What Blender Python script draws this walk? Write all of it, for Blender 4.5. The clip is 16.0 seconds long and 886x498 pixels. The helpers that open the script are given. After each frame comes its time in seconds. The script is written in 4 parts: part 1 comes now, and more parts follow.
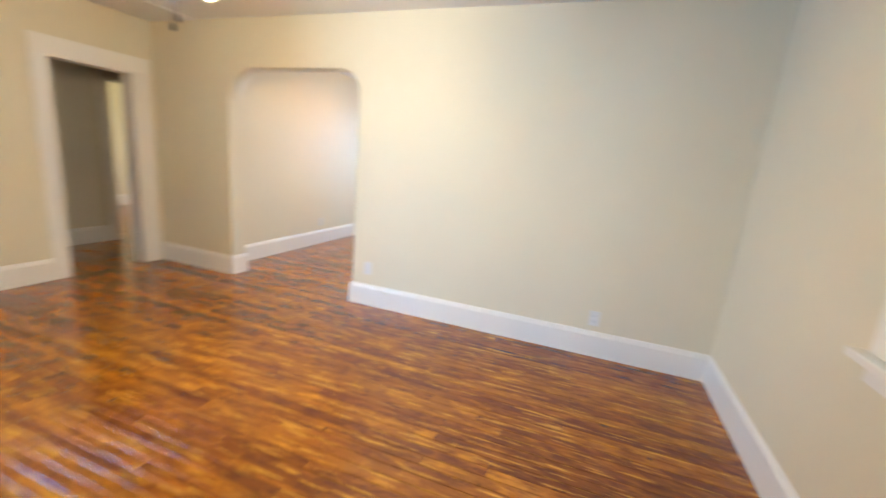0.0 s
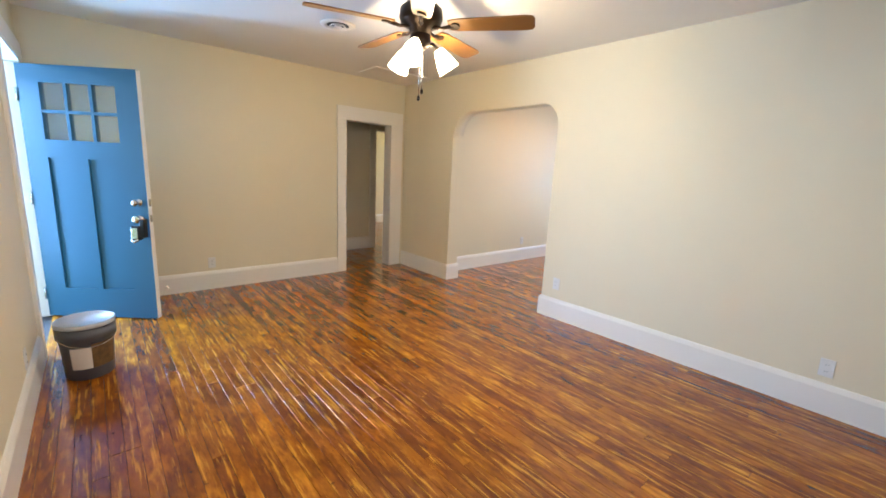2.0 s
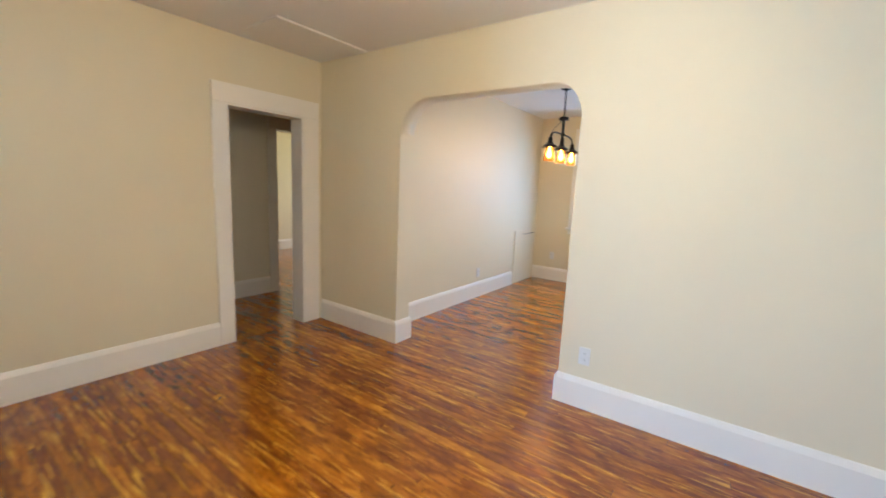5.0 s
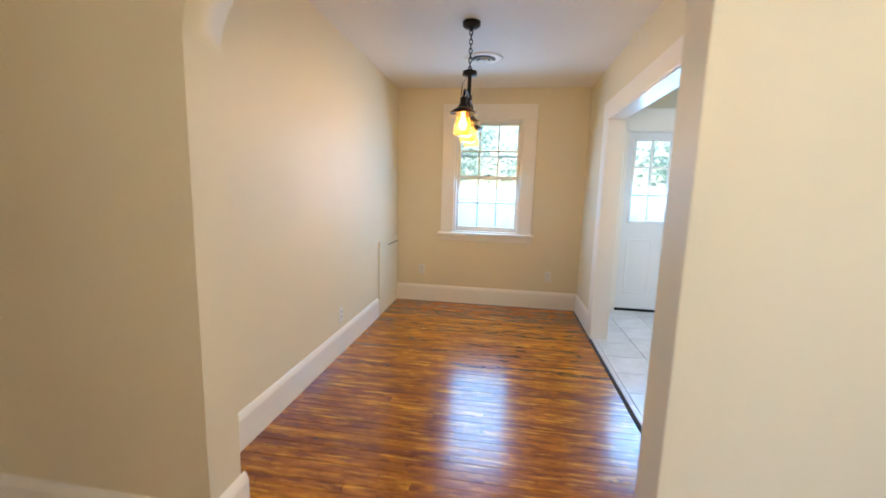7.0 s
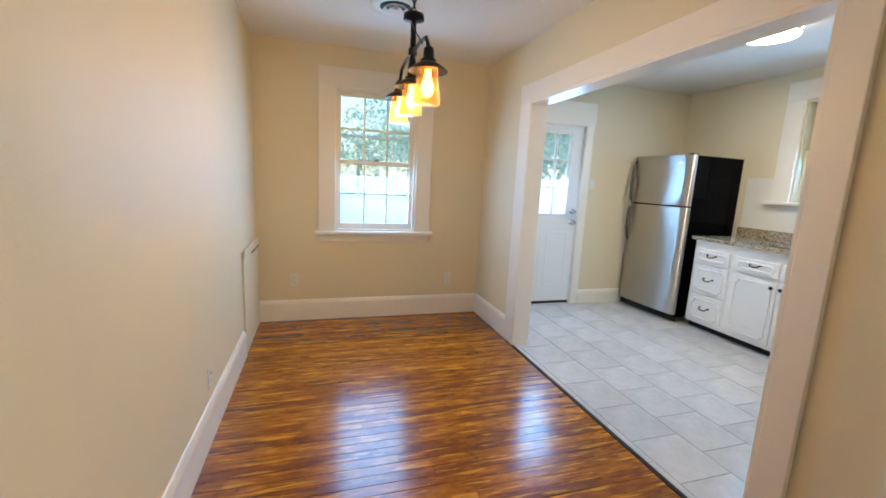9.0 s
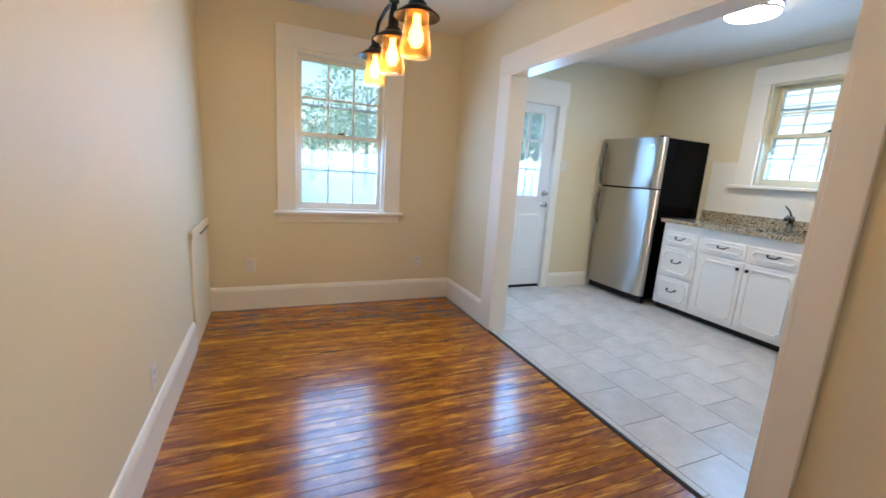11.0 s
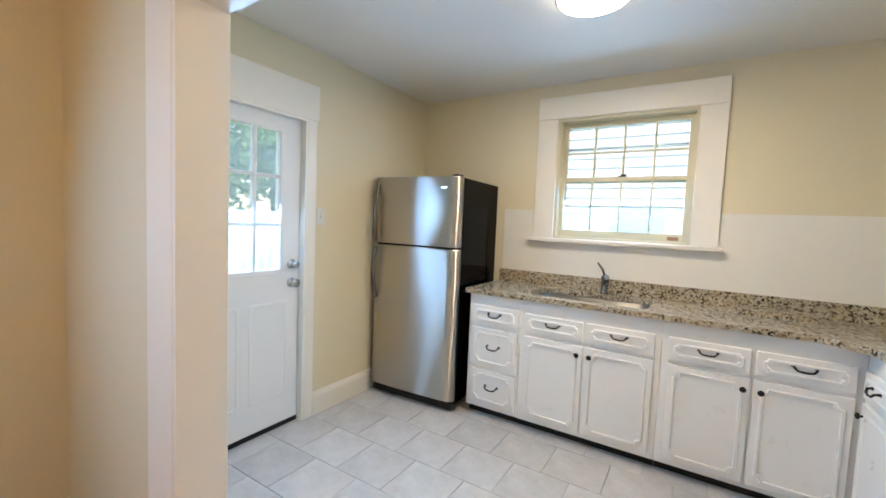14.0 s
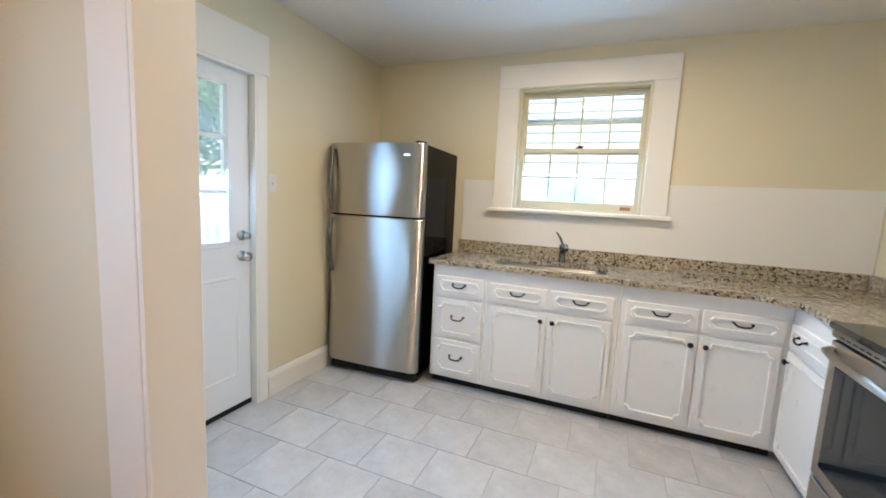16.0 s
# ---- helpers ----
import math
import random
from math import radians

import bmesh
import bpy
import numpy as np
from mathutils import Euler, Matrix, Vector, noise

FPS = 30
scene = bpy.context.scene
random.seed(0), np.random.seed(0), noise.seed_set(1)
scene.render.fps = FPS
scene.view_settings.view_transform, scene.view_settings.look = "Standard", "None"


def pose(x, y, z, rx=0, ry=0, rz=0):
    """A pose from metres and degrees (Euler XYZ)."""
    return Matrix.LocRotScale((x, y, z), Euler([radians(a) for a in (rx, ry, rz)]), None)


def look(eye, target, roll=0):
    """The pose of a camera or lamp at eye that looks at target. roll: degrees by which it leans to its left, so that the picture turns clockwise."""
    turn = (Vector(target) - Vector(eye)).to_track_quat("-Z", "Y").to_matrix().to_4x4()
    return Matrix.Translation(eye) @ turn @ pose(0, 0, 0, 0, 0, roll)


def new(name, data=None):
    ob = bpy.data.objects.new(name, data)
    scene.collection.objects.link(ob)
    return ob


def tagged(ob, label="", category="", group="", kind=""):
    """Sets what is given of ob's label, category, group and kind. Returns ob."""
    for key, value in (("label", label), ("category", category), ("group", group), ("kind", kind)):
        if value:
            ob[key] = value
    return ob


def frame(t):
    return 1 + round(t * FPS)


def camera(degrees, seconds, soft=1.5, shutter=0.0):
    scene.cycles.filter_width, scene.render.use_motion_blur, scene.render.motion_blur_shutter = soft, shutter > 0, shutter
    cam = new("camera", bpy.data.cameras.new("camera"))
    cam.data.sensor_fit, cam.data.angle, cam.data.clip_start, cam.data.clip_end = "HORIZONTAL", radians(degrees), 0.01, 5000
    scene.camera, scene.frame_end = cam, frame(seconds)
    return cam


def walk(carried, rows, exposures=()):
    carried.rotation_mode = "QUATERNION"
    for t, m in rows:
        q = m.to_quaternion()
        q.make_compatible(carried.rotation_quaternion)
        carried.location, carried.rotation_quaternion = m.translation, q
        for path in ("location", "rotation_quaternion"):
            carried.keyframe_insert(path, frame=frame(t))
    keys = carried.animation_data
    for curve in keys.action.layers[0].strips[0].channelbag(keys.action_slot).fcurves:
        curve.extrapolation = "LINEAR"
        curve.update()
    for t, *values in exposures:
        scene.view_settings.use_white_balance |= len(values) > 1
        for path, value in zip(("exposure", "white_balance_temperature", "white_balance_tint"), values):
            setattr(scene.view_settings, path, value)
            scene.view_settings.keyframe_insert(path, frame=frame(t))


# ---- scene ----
cam = camera(95.2, 16.0, 1.7, 0.5)
PATH = [
    (0, (-3.147, -4.516, 1.368), (-1.306, -3.859, 0.944), 5.0),
    (0.5, (-3.223, -4.713, 1.386), (-1.805, -3.376, 0.938), 6.9),
    (1, (-3.317, -4.798, 1.402), (-2.109, -3.256, 1.001), 4.9),
    (1.5, (-3.366, -4.828, 1.4), (-2.123, -3.317, 0.989), 3.1),
    (2, (-3.378, -4.852, 1.398), (-2.093, -3.368, 1.013), 2.8),
    (2.5, (-3.352, -4.869, 1.403), (-2.068, -3.38, 1.033), 3.7),
    (3, (-3.265, -4.821, 1.388), (-2.031, -3.299, 0.988), 4.6),
    (3.5, (-3.182, -4.586, 1.359), (-1.96, -3.057, 0.947), 4.5),
    (4, (-3.058, -4.221, 1.378), (-1.719, -2.783, 1.003), 3.7),
    (4.5, (-2.793, -3.813, 1.368), (-1.345, -2.466, 1.068), 3.3),
    (5, (-2.56, -3.366, 1.385), (-0.956, -2.21, 1.084), 2.5),
    (5.2, (-2.434, -3.214, 1.367), (-0.769, -2.151, 1.052), 2.7),
    (7.3, (-0.987, -1.882, 1.342), (0.982, -1.695, 1.044), 2.4),
    (7.5, (-0.871, -1.792, 1.335), (1.102, -1.674, 1.026), 3.2),
    (8, (-0.544, -1.584, 1.359), (1.43, -1.692, 1.055), 3.6),
    (8.5, (-0.386, -1.351, 1.378), (1.543, -1.795, 1.093), 2.4),
    (11, (-0.095, -1.23, 1.282), (1.707, -2.01, 0.9), 3.8),
    (11.5, (0.139, -1.396, 1.298), (1.82, -2.436, 0.993), 3.0),
    (12, (0.466, -1.625, 1.316), (1.868, -3.033, 1.093), 2.6),
    (12.5, (0.763, -1.865, 1.341), (2.068, -3.374, 1.202), 2.3),
    (13, (1.085, -2.059, 1.397), (2.219, -3.701, 1.261), 1.7),
    (13.5, (1.312, -2.253, 1.411), (2.39, -3.933, 1.28), 2.1),
    (14, (1.445, -2.327, 1.419), (2.501, -4.021, 1.286), 2.4),
    (14.5, (1.49, -2.336, 1.409), (2.521, -4.042, 1.24), 3.2),
    (15, (1.519, -2.329, 1.399), (2.516, -4.052, 1.203), 3.3),
    (15.5, (1.558, -2.314, 1.402), (2.467, -4.081, 1.177), 3.2),
    (16, (1.661, -2.292, 1.375), (2.42, -4.126, 1.131), 2.8),
]
walk(cam, [(t, look(eye, target, roll)) for t, eye, target, roll in PATH], [(0, 2.65, 6500, 8), (0.8, 2.47, 6500, 8), (3.5, 2.47, 6500, 8), (5, 2.42, 6200, 7), (7.5, 2.25, 7000, 8), (11.5, 2.05, 6600, 8), (13, 2.1, 7350, 10), (16, 2.15, 7550, 11)])

# ---------- world and light ----------
world = bpy.data.worlds.new("sky")
scene.world = world
world.use_nodes = True
wn = world.node_tree.nodes
sky = wn.new("ShaderNodeTexSky")
sky.sky_type, sky.sun_disc = "NISHITA", False
sky.sun_elevation, sky.sun_rotation = radians(58), radians(10)
wn["Background"].inputs["Strength"].default_value = 0.11
world.node_tree.links.new(sky.outputs["Color"], wn["Background"].inputs["Color"])

sun_data = bpy.data.lights.new("sun", "SUN")
sun_data.energy, sun_data.angle, sun_data.color = 2.4, radians(0.5), (1.0, 0.97, 0.93)
sun = new("sun", sun_data)
sun.matrix_basis = look((0.7, 3.9, 6.4), (0, 0, 0))


def lamp(name, at, watts, color, size):
    data = bpy.data.lights.new(name, "POINT")
    data.energy, data.color, data.shadow_soft_size = watts, color, size
    ob = new(name, data)
    ob.matrix_basis = Matrix.Translation(at)
    return ob


def daylight(name, at, target, w, h, watts, color=(0.78, 0.89, 1.0)):
    """Sky light standing in an opening."""
    data = bpy.data.lights.new(name, "AREA")
    data.shape, data.size, data.size_y, data.energy, data.color = "RECTANGLE", w, h, watts, color
    ob = new(name, data)
    ob.matrix_basis = look(at, target)
    return ob


BLUE_SKY = (0.24, 0.52, 1.0)
daylight("front_door_daylight", (-4.48, 0.08, 1.05), (0, -3.4, 0.4), 0.76, 1.9, 56.0, (0.28, 0.54, 1.0))
daylight("rear_window_daylight", (-2.235, -5.60, 1.54), (-2.235, 0, 1.54), 1.2, 1.28, 3.0)
daylight("bedroom_window_daylight", (3.72, 2.8, 1.4), (0, 2.8, 1.4), 2.0, 1.75, 5.5, (1.0, 0.86, 0.66))
daylight("dining_window_daylight", (3.612, -1.81, 1.51), (0, -1.81, -0.3), 0.66, 1.2, 6.0, BLUE_SKY)
daylight("sink_window_daylight", (1.95, -5.535, 1.80), (1.95, 0, -1.0), 0.84, 0.84, 4.4, BLUE_SKY)
daylight("back_door_daylight", (3.705, -3.71, 1.51), (0, -3.71, -0.4), 0.54, 0.86, 5.0, BLUE_SKY)


# ---------- materials ----------
def mat(name):
    m = bpy.data.materials.new(name)
    m.use_nodes = True
    return m, m.node_tree.nodes, m.node_tree.links, m.node_tree.nodes["Principled BSDF"]


def coords(n, l, scale, space="Object"):
    tc, mp = n.new("ShaderNodeTexCoord"), n.new("ShaderNodeMapping")
    mp.inputs["Scale"].default_value = scale
    l.new(tc.outputs[space], mp.inputs["Vector"])
    return mp.outputs["Vector"]


def noise_tex(n, l, vec, scale, detail=4.0, rough=0.6):
    t = n.new("ShaderNodeTexNoise")
    t.inputs["Scale"].default_value, t.inputs["Detail"].default_value, t.inputs["Roughness"].default_value = scale, detail, rough
    if vec:
        l.new(vec, t.inputs["Vector"])
    return t.outputs["Fac"]


def ramp(n, l, fac, stops):
    r = n.new("ShaderNodeValToRGB")
    while len(r.color_ramp.elements) < len(stops):
        r.color_ramp.elements.new(0.5)
    for e, (p, c) in zip(r.color_ramp.elements, stops):
        e.position = p
        e.color = (*c, 1) if len(c) == 3 else c
    l.new(fac, r.inputs["Fac"])
    return r.outputs["Color"]


def mixc(n, l, fac, a, b, mode="MIX"):
    m = n.new("ShaderNodeMix")
    m.data_type, m.blend_type = "RGBA", mode
    for sock, v in ((m.inputs[0], fac), (m.inputs[6], a), (m.inputs[7], b)):
        if hasattr(v, "is_linked"):
            l.new(v, sock)
        elif isinstance(v, tuple):
            sock.default_value = (*v, 1)
        else:
            sock.default_value = v
    return m.outputs[2]


def bump(n, l, p, height, strength, dist=0.01):
    b = n.new("ShaderNodeBump")
    b.inputs["Strength"].default_value, b.inputs["Distance"].default_value = strength, dist
    l.new(height, b.inputs["Height"])
    l.new(b.outputs["Normal"], p.inputs["Normal"])


def painted(name, color, rough, vary=0.06, grain=180.0, bump_s=0.15):
    """Roller-painted plaster or wood: faint mottling, a fine stipple."""
    m, n, l, p = mat(name)
    v = coords(n, l, (1, 1, 1))
    dark = tuple(c * (1 - vary) for c in color)
    big = noise_tex(n, l, v, 1.3, 5)
    fine = noise_tex(n, l, v, grain, 3)
    l.new(mixc(n, l, big, dark, color), p.inputs["Base Color"])
    r = n.new("ShaderNodeMapRange")
    r.inputs["To Min"].default_value, r.inputs["To Max"].default_value = rough - 0.08, rough + 0.08
    l.new(noise_tex(n, l, v, 9.0, 4), r.inputs["Value"])
    l.new(r.outputs["Result"], p.inputs["Roughness"])
    bump(n, l, p, fine, bump_s, 0.002)
    return m


def plain(name, color, rough=0.5, metal=0.0, coat=0.0):
    m, n, l, p = mat(name)
    v = coords(n, l, (1, 1, 1))
    l.new(mixc(n, l, noise_tex(n, l, v, 25.0, 4), tuple(c * 0.86 for c in color), color), p.inputs["Base Color"])
    p.inputs["Roughness"].default_value, p.inputs["Metallic"].default_value = rough, metal
    p.inputs["Coat Weight"].default_value = coat
    return m


def glowing(name, color, strength, base=(0.8, 0.8, 0.8)):
    m, n, l, p = mat(name)
    p.inputs["Base Color"].default_value = (*base, 1)
    p.inputs["Emission Color"].default_value = (*color, 1)
    p.inputs["Emission Strength"].default_value = strength
    return m


def glassy(name, color, rough=0.0):
    m, n, l, p = mat(name)
    p.inputs["Base Color"].default_value = (*color, 1)
    p.inputs["Transmission Weight"].default_value, p.inputs["Roughness"].default_value = 1.0, rough
    p.inputs["IOR"].default_value = 1.225
    return m


def window_glass():
    """Thin dusty pane: clear, with a weak mirror reflection and a pale veil of dirt and imitated glare."""
    m, n, l, p = mat("window_glass")
    n.remove(p)
    tr, gl, mx, fr = n.new("ShaderNodeBsdfTransparent"), n.new("ShaderNodeBsdfGlossy"), n.new("ShaderNodeMixShader"), n.new("ShaderNodeFresnel")
    tr.inputs["Color"].default_value = (0.94, 0.97, 0.97, 1)
    gl.inputs["Roughness"].default_value = 0.02
    fr.inputs["IOR"].default_value = 1.22
    l.new(fr.outputs["Fac"], mx.inputs["Fac"])
    l.new(tr.outputs["BSDF"], mx.inputs[1])
    l.new(gl.outputs["BSDF"], mx.inputs[2])
    # Bluish translucent veil: window dirt, and glare of the bright outdoors put into the pane.
    dust_glare, veil = n.new("ShaderNodeBsdfTranslucent"), n.new("ShaderNodeMixShader")
    dust_glare.inputs["Color"].default_value = (0.70, 0.86, 0.98, 1)
    veil_amount = n.new("ShaderNodeMapRange")
    veil_amount.inputs["To Min"].default_value, veil_amount.inputs["To Max"].default_value = 0.16, 0.30
    l.new(noise_tex(n, l, coords(n, l, (1, 1, 1)), 3.0, 4), veil_amount.inputs["Value"])
    l.new(veil_amount.outputs["Result"], veil.inputs["Fac"])
    l.new(mx.outputs["Shader"], veil.inputs[1])
    l.new(dust_glare.outputs["BSDF"], veil.inputs[2])
    l.new(veil.outputs["Shader"], n["Material Output"].inputs["Surface"])
    return m


def wood_floor():
    """Old varnished pine strips, amber to red-brown, long grain along y."""
    m, n, l, p = mat("varnished_pine")
    info = n.new("ShaderNodeObjectInfo")
    shift = n.new("ShaderNodeVectorMath")
    shift.operation = "MULTIPLY_ADD"
    tc = n.new("ShaderNodeTexCoord")
    sc = n.new("ShaderNodeCombineXYZ")
    for s in ("X", "Y", "Z"):
        l.new(info.outputs["Random"], sc.inputs[s])
    l.new(sc.outputs["Vector"], shift.inputs[0])
    shift.inputs[1].default_value = (37, 91, 13)
    l.new(tc.outputs["Object"], shift.inputs[2])
    mp = n.new("ShaderNodeMapping")
    mp.inputs["Scale"].default_value = (30, 7.0, 20)
    l.new(shift.outputs["Vector"], mp.inputs["Vector"])
    grain = noise_tex(n, l, mp.outputs["Vector"], 1.0, 6, 0.65)
    mp2 = n.new("ShaderNodeMapping")
    mp2.inputs["Scale"].default_value = (20, 5.5, 8)
    l.new(shift.outputs["Vector"], mp2.inputs["Vector"])
    cloud = noise_tex(n, l, mp2.outputs["Vector"], 1.0, 3)
    tone = ramp(n, l, info.outputs["Random"], [(0.0, (0.20, 0.046, 0.0015)), (0.3, (0.27, 0.070, 0.002)), (0.7, (0.36, 0.106, 0.003)), (1.0, (0.46, 0.150, 0.005))])
    dark = mixc(n, l, 1.0, tone, (0.55, 0.45, 0.36), "MULTIPLY")
    g = ramp(n, l, grain, [(0.34, (0, 0, 0)), (0.58, (1, 1, 1))])
    col = mixc(n, l, g, dark, tone)
    light = mixc(n, l, 1.0, tone, (1.7, 1.95, 2.2), "MULTIPLY")
    col = mixc(n, l, ramp(n, l, cloud, [(0.5, (0, 0, 0)), (0.72, (1, 1, 1))]), col, light)
    # Golden streaks: pale grain, plus light caught by plank edges put into the colour.
    mp3 = n.new("ShaderNodeMapping")
    mp3.inputs["Scale"].default_value = (48, 3.2, 20)
    l.new(shift.outputs["Vector"], mp3.inputs["Vector"])
    streak = noise_tex(n, l, mp3.outputs["Vector"], 1.0, 4)
    col = mixc(n, l, ramp(n, l, streak, [(0.56, (0, 0, 0)), (0.66, (0.8, 0.8, 0.8))]), col, (0.80, 0.35, 0.025))
    spots = noise_tex(n, l, shift.outputs["Vector"], 16.0, 5)
    col = mixc(n, l, ramp(n, l, spots, [(0.66, (0, 0, 0)), (0.73, (0.8, 0.8, 0.8))]), col, (0.02, 0.006, 0.002))
    l.new(col, p.inputs["Base Color"])
    r = n.new("ShaderNodeMapRange")
    r.inputs["To Min"].default_value, r.inputs["To Max"].default_value = 0.16, 0.30
    l.new(grain, r.inputs["Value"])
    l.new(r.outputs["Result"], p.inputs["Roughness"])
    p.inputs["Coat Weight"].default_value, p.inputs["Coat Roughness"].default_value = 0.4, 0.13
    p.inputs["Specular IOR Level"].default_value = 0.5
    bump(n, l, p, grain, 0.3, 0.003)
    return m


def tile_mat():
    m, n, l, p = mat("grey_tile")
    info = n.new("ShaderNodeObjectInfo")
    v = coords(n, l, (1, 1, 1))
    vein = noise_tex(n, l, v, 4.5, 7, 0.7)
    tone = ramp(n, l, info.outputs["Random"], [(0.0, (0.56, 0.55, 0.54)), (1.0, (0.64, 0.63, 0.62))])
    l.new(mixc(n, l, ramp(n, l, vein, [(0.35, (0, 0, 0)), (0.65, (1, 1, 1))]), mixc(n, l, 1.0, tone, (0.80, 0.79, 0.78), "MULTIPLY"), tone), p.inputs["Base Color"])
    p.inputs["Roughness"].default_value = 0.22
    bump(n, l, p, vein, 0.08, 0.003)
    return m


def granite():
    m, n, l, p = mat("speckled_granite")
    v = coords(n, l, (1, 1, 1))
    vo = n.new("ShaderNodeTexVoronoi")
    vo.inputs["Scale"].default_value = 95.0
    l.new(v, vo.inputs["Vector"])
    sep = n.new("ShaderNodeSeparateColor")
    l.new(vo.outputs["Color"], sep.inputs["Color"])
    speck = ramp(n, l, sep.outputs["Red"], [(0.0, (0.02, 0.017, 0.015)), (0.16, (0.03, 0.025, 0.02)), (0.2, (0.20, 0.14, 0.08)), (0.42, (0.36, 0.29, 0.20)), (0.7, (0.44, 0.38, 0.28)), (1.0, (0.56, 0.51, 0.42))])
    l.new(mixc(n, l, ramp(n, l, noise_tex(n, l, v, 7.0, 4), [(0.4, (0, 0, 0)), (0.7, (0.5, 0.5, 0.5))]), speck, (0.33, 0.25, 0.16)), p.inputs["Base Color"])
    p.inputs["Roughness"].default_value = 0.13
    return m


def brushed(name, color, rough, stretch):
    """Steel with a fine sideways grain, which draws reflections out upwards and downwards."""
    m, n, l, p = mat(name)
    n.remove(p)
    gl, tan = n.new("ShaderNodeBsdfAnisotropic"), n.new("ShaderNodeTangent")
    tan.direction_type, tan.axis = "RADIAL", "Z"
    l.new(tan.outputs["Tangent"], gl.inputs["Tangent"])
    grain = noise_tex(n, l, coords(n, l, stretch), 1.0, 3)
    l.new(mixc(n, l, grain, tuple(c * 0.92 for c in color), color), gl.inputs["Color"])
    gl.inputs["Roughness"].default_value, gl.inputs["Anisotropy"].default_value = rough, 0.8
    l.new(gl.outputs["BSDF"], n["Material Output"].inputs["Surface"])
    return m


def grassy(name, a, b, scale):
    m, n, l, p = mat(name)
    v = coords(n, l, (1, 1, 1))
    l.new(mixc(n, l, noise_tex(n, l, v, scale, 6), a, b), p.inputs["Base Color"])
    p.inputs["Roughness"].default_value = 0.8
    return m


def leafy():
    """Thin leaves that let part of the light through."""
    m = grassy("leaf_green", (0.08, 0.13, 0.06), (0.12, 0.20, 0.10), 2.0)
    n, l = m.node_tree.nodes, m.node_tree.links
    through_leaf, mx = n.new("ShaderNodeBsdfTranslucent"), n.new("ShaderNodeMixShader")
    through_leaf.inputs["Color"].default_value = (0.22, 0.42, 0.20, 1)
    mx.inputs["Fac"].default_value = 0.45
    l.new(n["Principled BSDF"].outputs["BSDF"], mx.inputs[1])
    l.new(through_leaf.outputs["BSDF"], mx.inputs[2])
    l.new(mx.outputs["Shader"], n["Material Output"].inputs["Surface"])
    return m


WALL = painted("beige_wall_paint", (0.75, 0.66, 0.475), 0.55)
CEIL = painted("ceiling_paint", (0.78, 0.75, 0.70), 0.7, 0.05, 60.0, 0.4)
TRIM = painted("white_trim_paint", (0.84, 0.79, 0.71), 0.33, 0.04, 120.0, 0.06)
SPLASH = painted("white_splash_paint", (0.80, 0.77, 0.71), 0.4, 0.04)
CAB = painted("white_cabinet_paint", (0.82, 0.81, 0.79), 0.3, 0.03, 90.0, 0.05)
SASH = painted("cream_sash_paint", (0.66, 0.60, 0.44), 0.45, 0.08)
BLUE = painted("blue_door_paint", (0.016, 0.086, 0.140), 0.32, 0.08, 140.0, 0.05)
DOORW = painted("white_door_paint", (0.80, 0.79, 0.78), 0.35, 0.03)
SIDING = painted("white_siding_paint", (0.60, 0.66, 0.74), 0.6)
FLOOR = wood_floor()
SUB = plain("dark_subfloor", (0.018, 0.009, 0.004), 0.8)
TILE = tile_mat()
GROUT = plain("grout", (0.47, 0.45, 0.42), 0.9)
GRAN = granite()
STEEL = brushed("brushed_steel", (0.60, 0.56, 0.51), 0.33, (2, 2, 400))
SINKST = plain("satin_sink_steel", (0.13, 0.12, 0.105), 0.35, 1.0)
DARKNI = plain("dark_nickel", (0.22, 0.21, 0.20), 0.25, 1.0)
CHROME = plain("satin_nickel", (0.62, 0.6, 0.57), 0.22, 1.0)
BLACK = plain("gloss_black", (0.0015, 0.0015, 0.002), 0.06)
BLACK.node_tree.nodes["Principled BSDF"].inputs["Specular IOR Level"].default_value = 0.22
BLACK.node_tree.nodes["Principled BSDF"].inputs["IOR"].default_value = 1.22
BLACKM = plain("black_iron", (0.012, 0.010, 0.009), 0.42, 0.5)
BRONZE = plain("dark_bronze", (0.035, 0.022, 0.014), 0.35, 0.8)
COOK = plain("black_glass_top", (0.008, 0.008, 0.009), 0.06)
OVENGLASS = plain("dark_oven_glass", (0.012, 0.016, 0.020), 0.05)
PLATE = plain("white_plastic", (0.78, 0.76, 0.72), 0.35)
GREYPL = plain("grey_plastic", (0.10, 0.105, 0.125), 0.42)
LIDPL = plain("pale_lid_plastic", (0.50, 0.53, 0.58), 0.3)
LABELW = plain("paper_label", (0.70, 0.66, 0.60), 0.6)
LABELT = plain("brown_tag", (0.35, 0.17, 0.10), 0.7)
LABELB = grassy("printed_label", (0.012, 0.007, 0.004), (0.26, 0.13, 0.035), 22.0)
BLADE = plain("oak_blade", (0.24, 0.11, 0.03), 0.3)
STORM = plain("pale_aluminium", (0.55, 0.60, 0.65), 0.45, 0.6)
GLASS = window_glass()
# Opaque blue-grey colour for the panes of the far house.
FARPANE = plain("blue_grey_pane", (0.16, 0.20, 0.24), 0.1)
AMBER = glassy("amber_glass", (1.0, 0.58, 0.20), 0.25)
FROST = glowing("lit_frosted_glass", (1.0, 0.82, 0.55), 3.5)
BULB = glowing("lit_bulb", (1.0, 0.60, 0.20), 5.0)
DIFF = glowing("lit_diffuser", (1.0, 0.92, 0.80), 4.0)
LAWN = grassy("lawn", (0.05, 0.09, 0.02), (0.12, 0.16, 0.045), 3.0)
LEAF = leafy()
BARK = grassy("bark", (0.06, 0.045, 0.03), (0.16, 0.12, 0.09), 8.0)
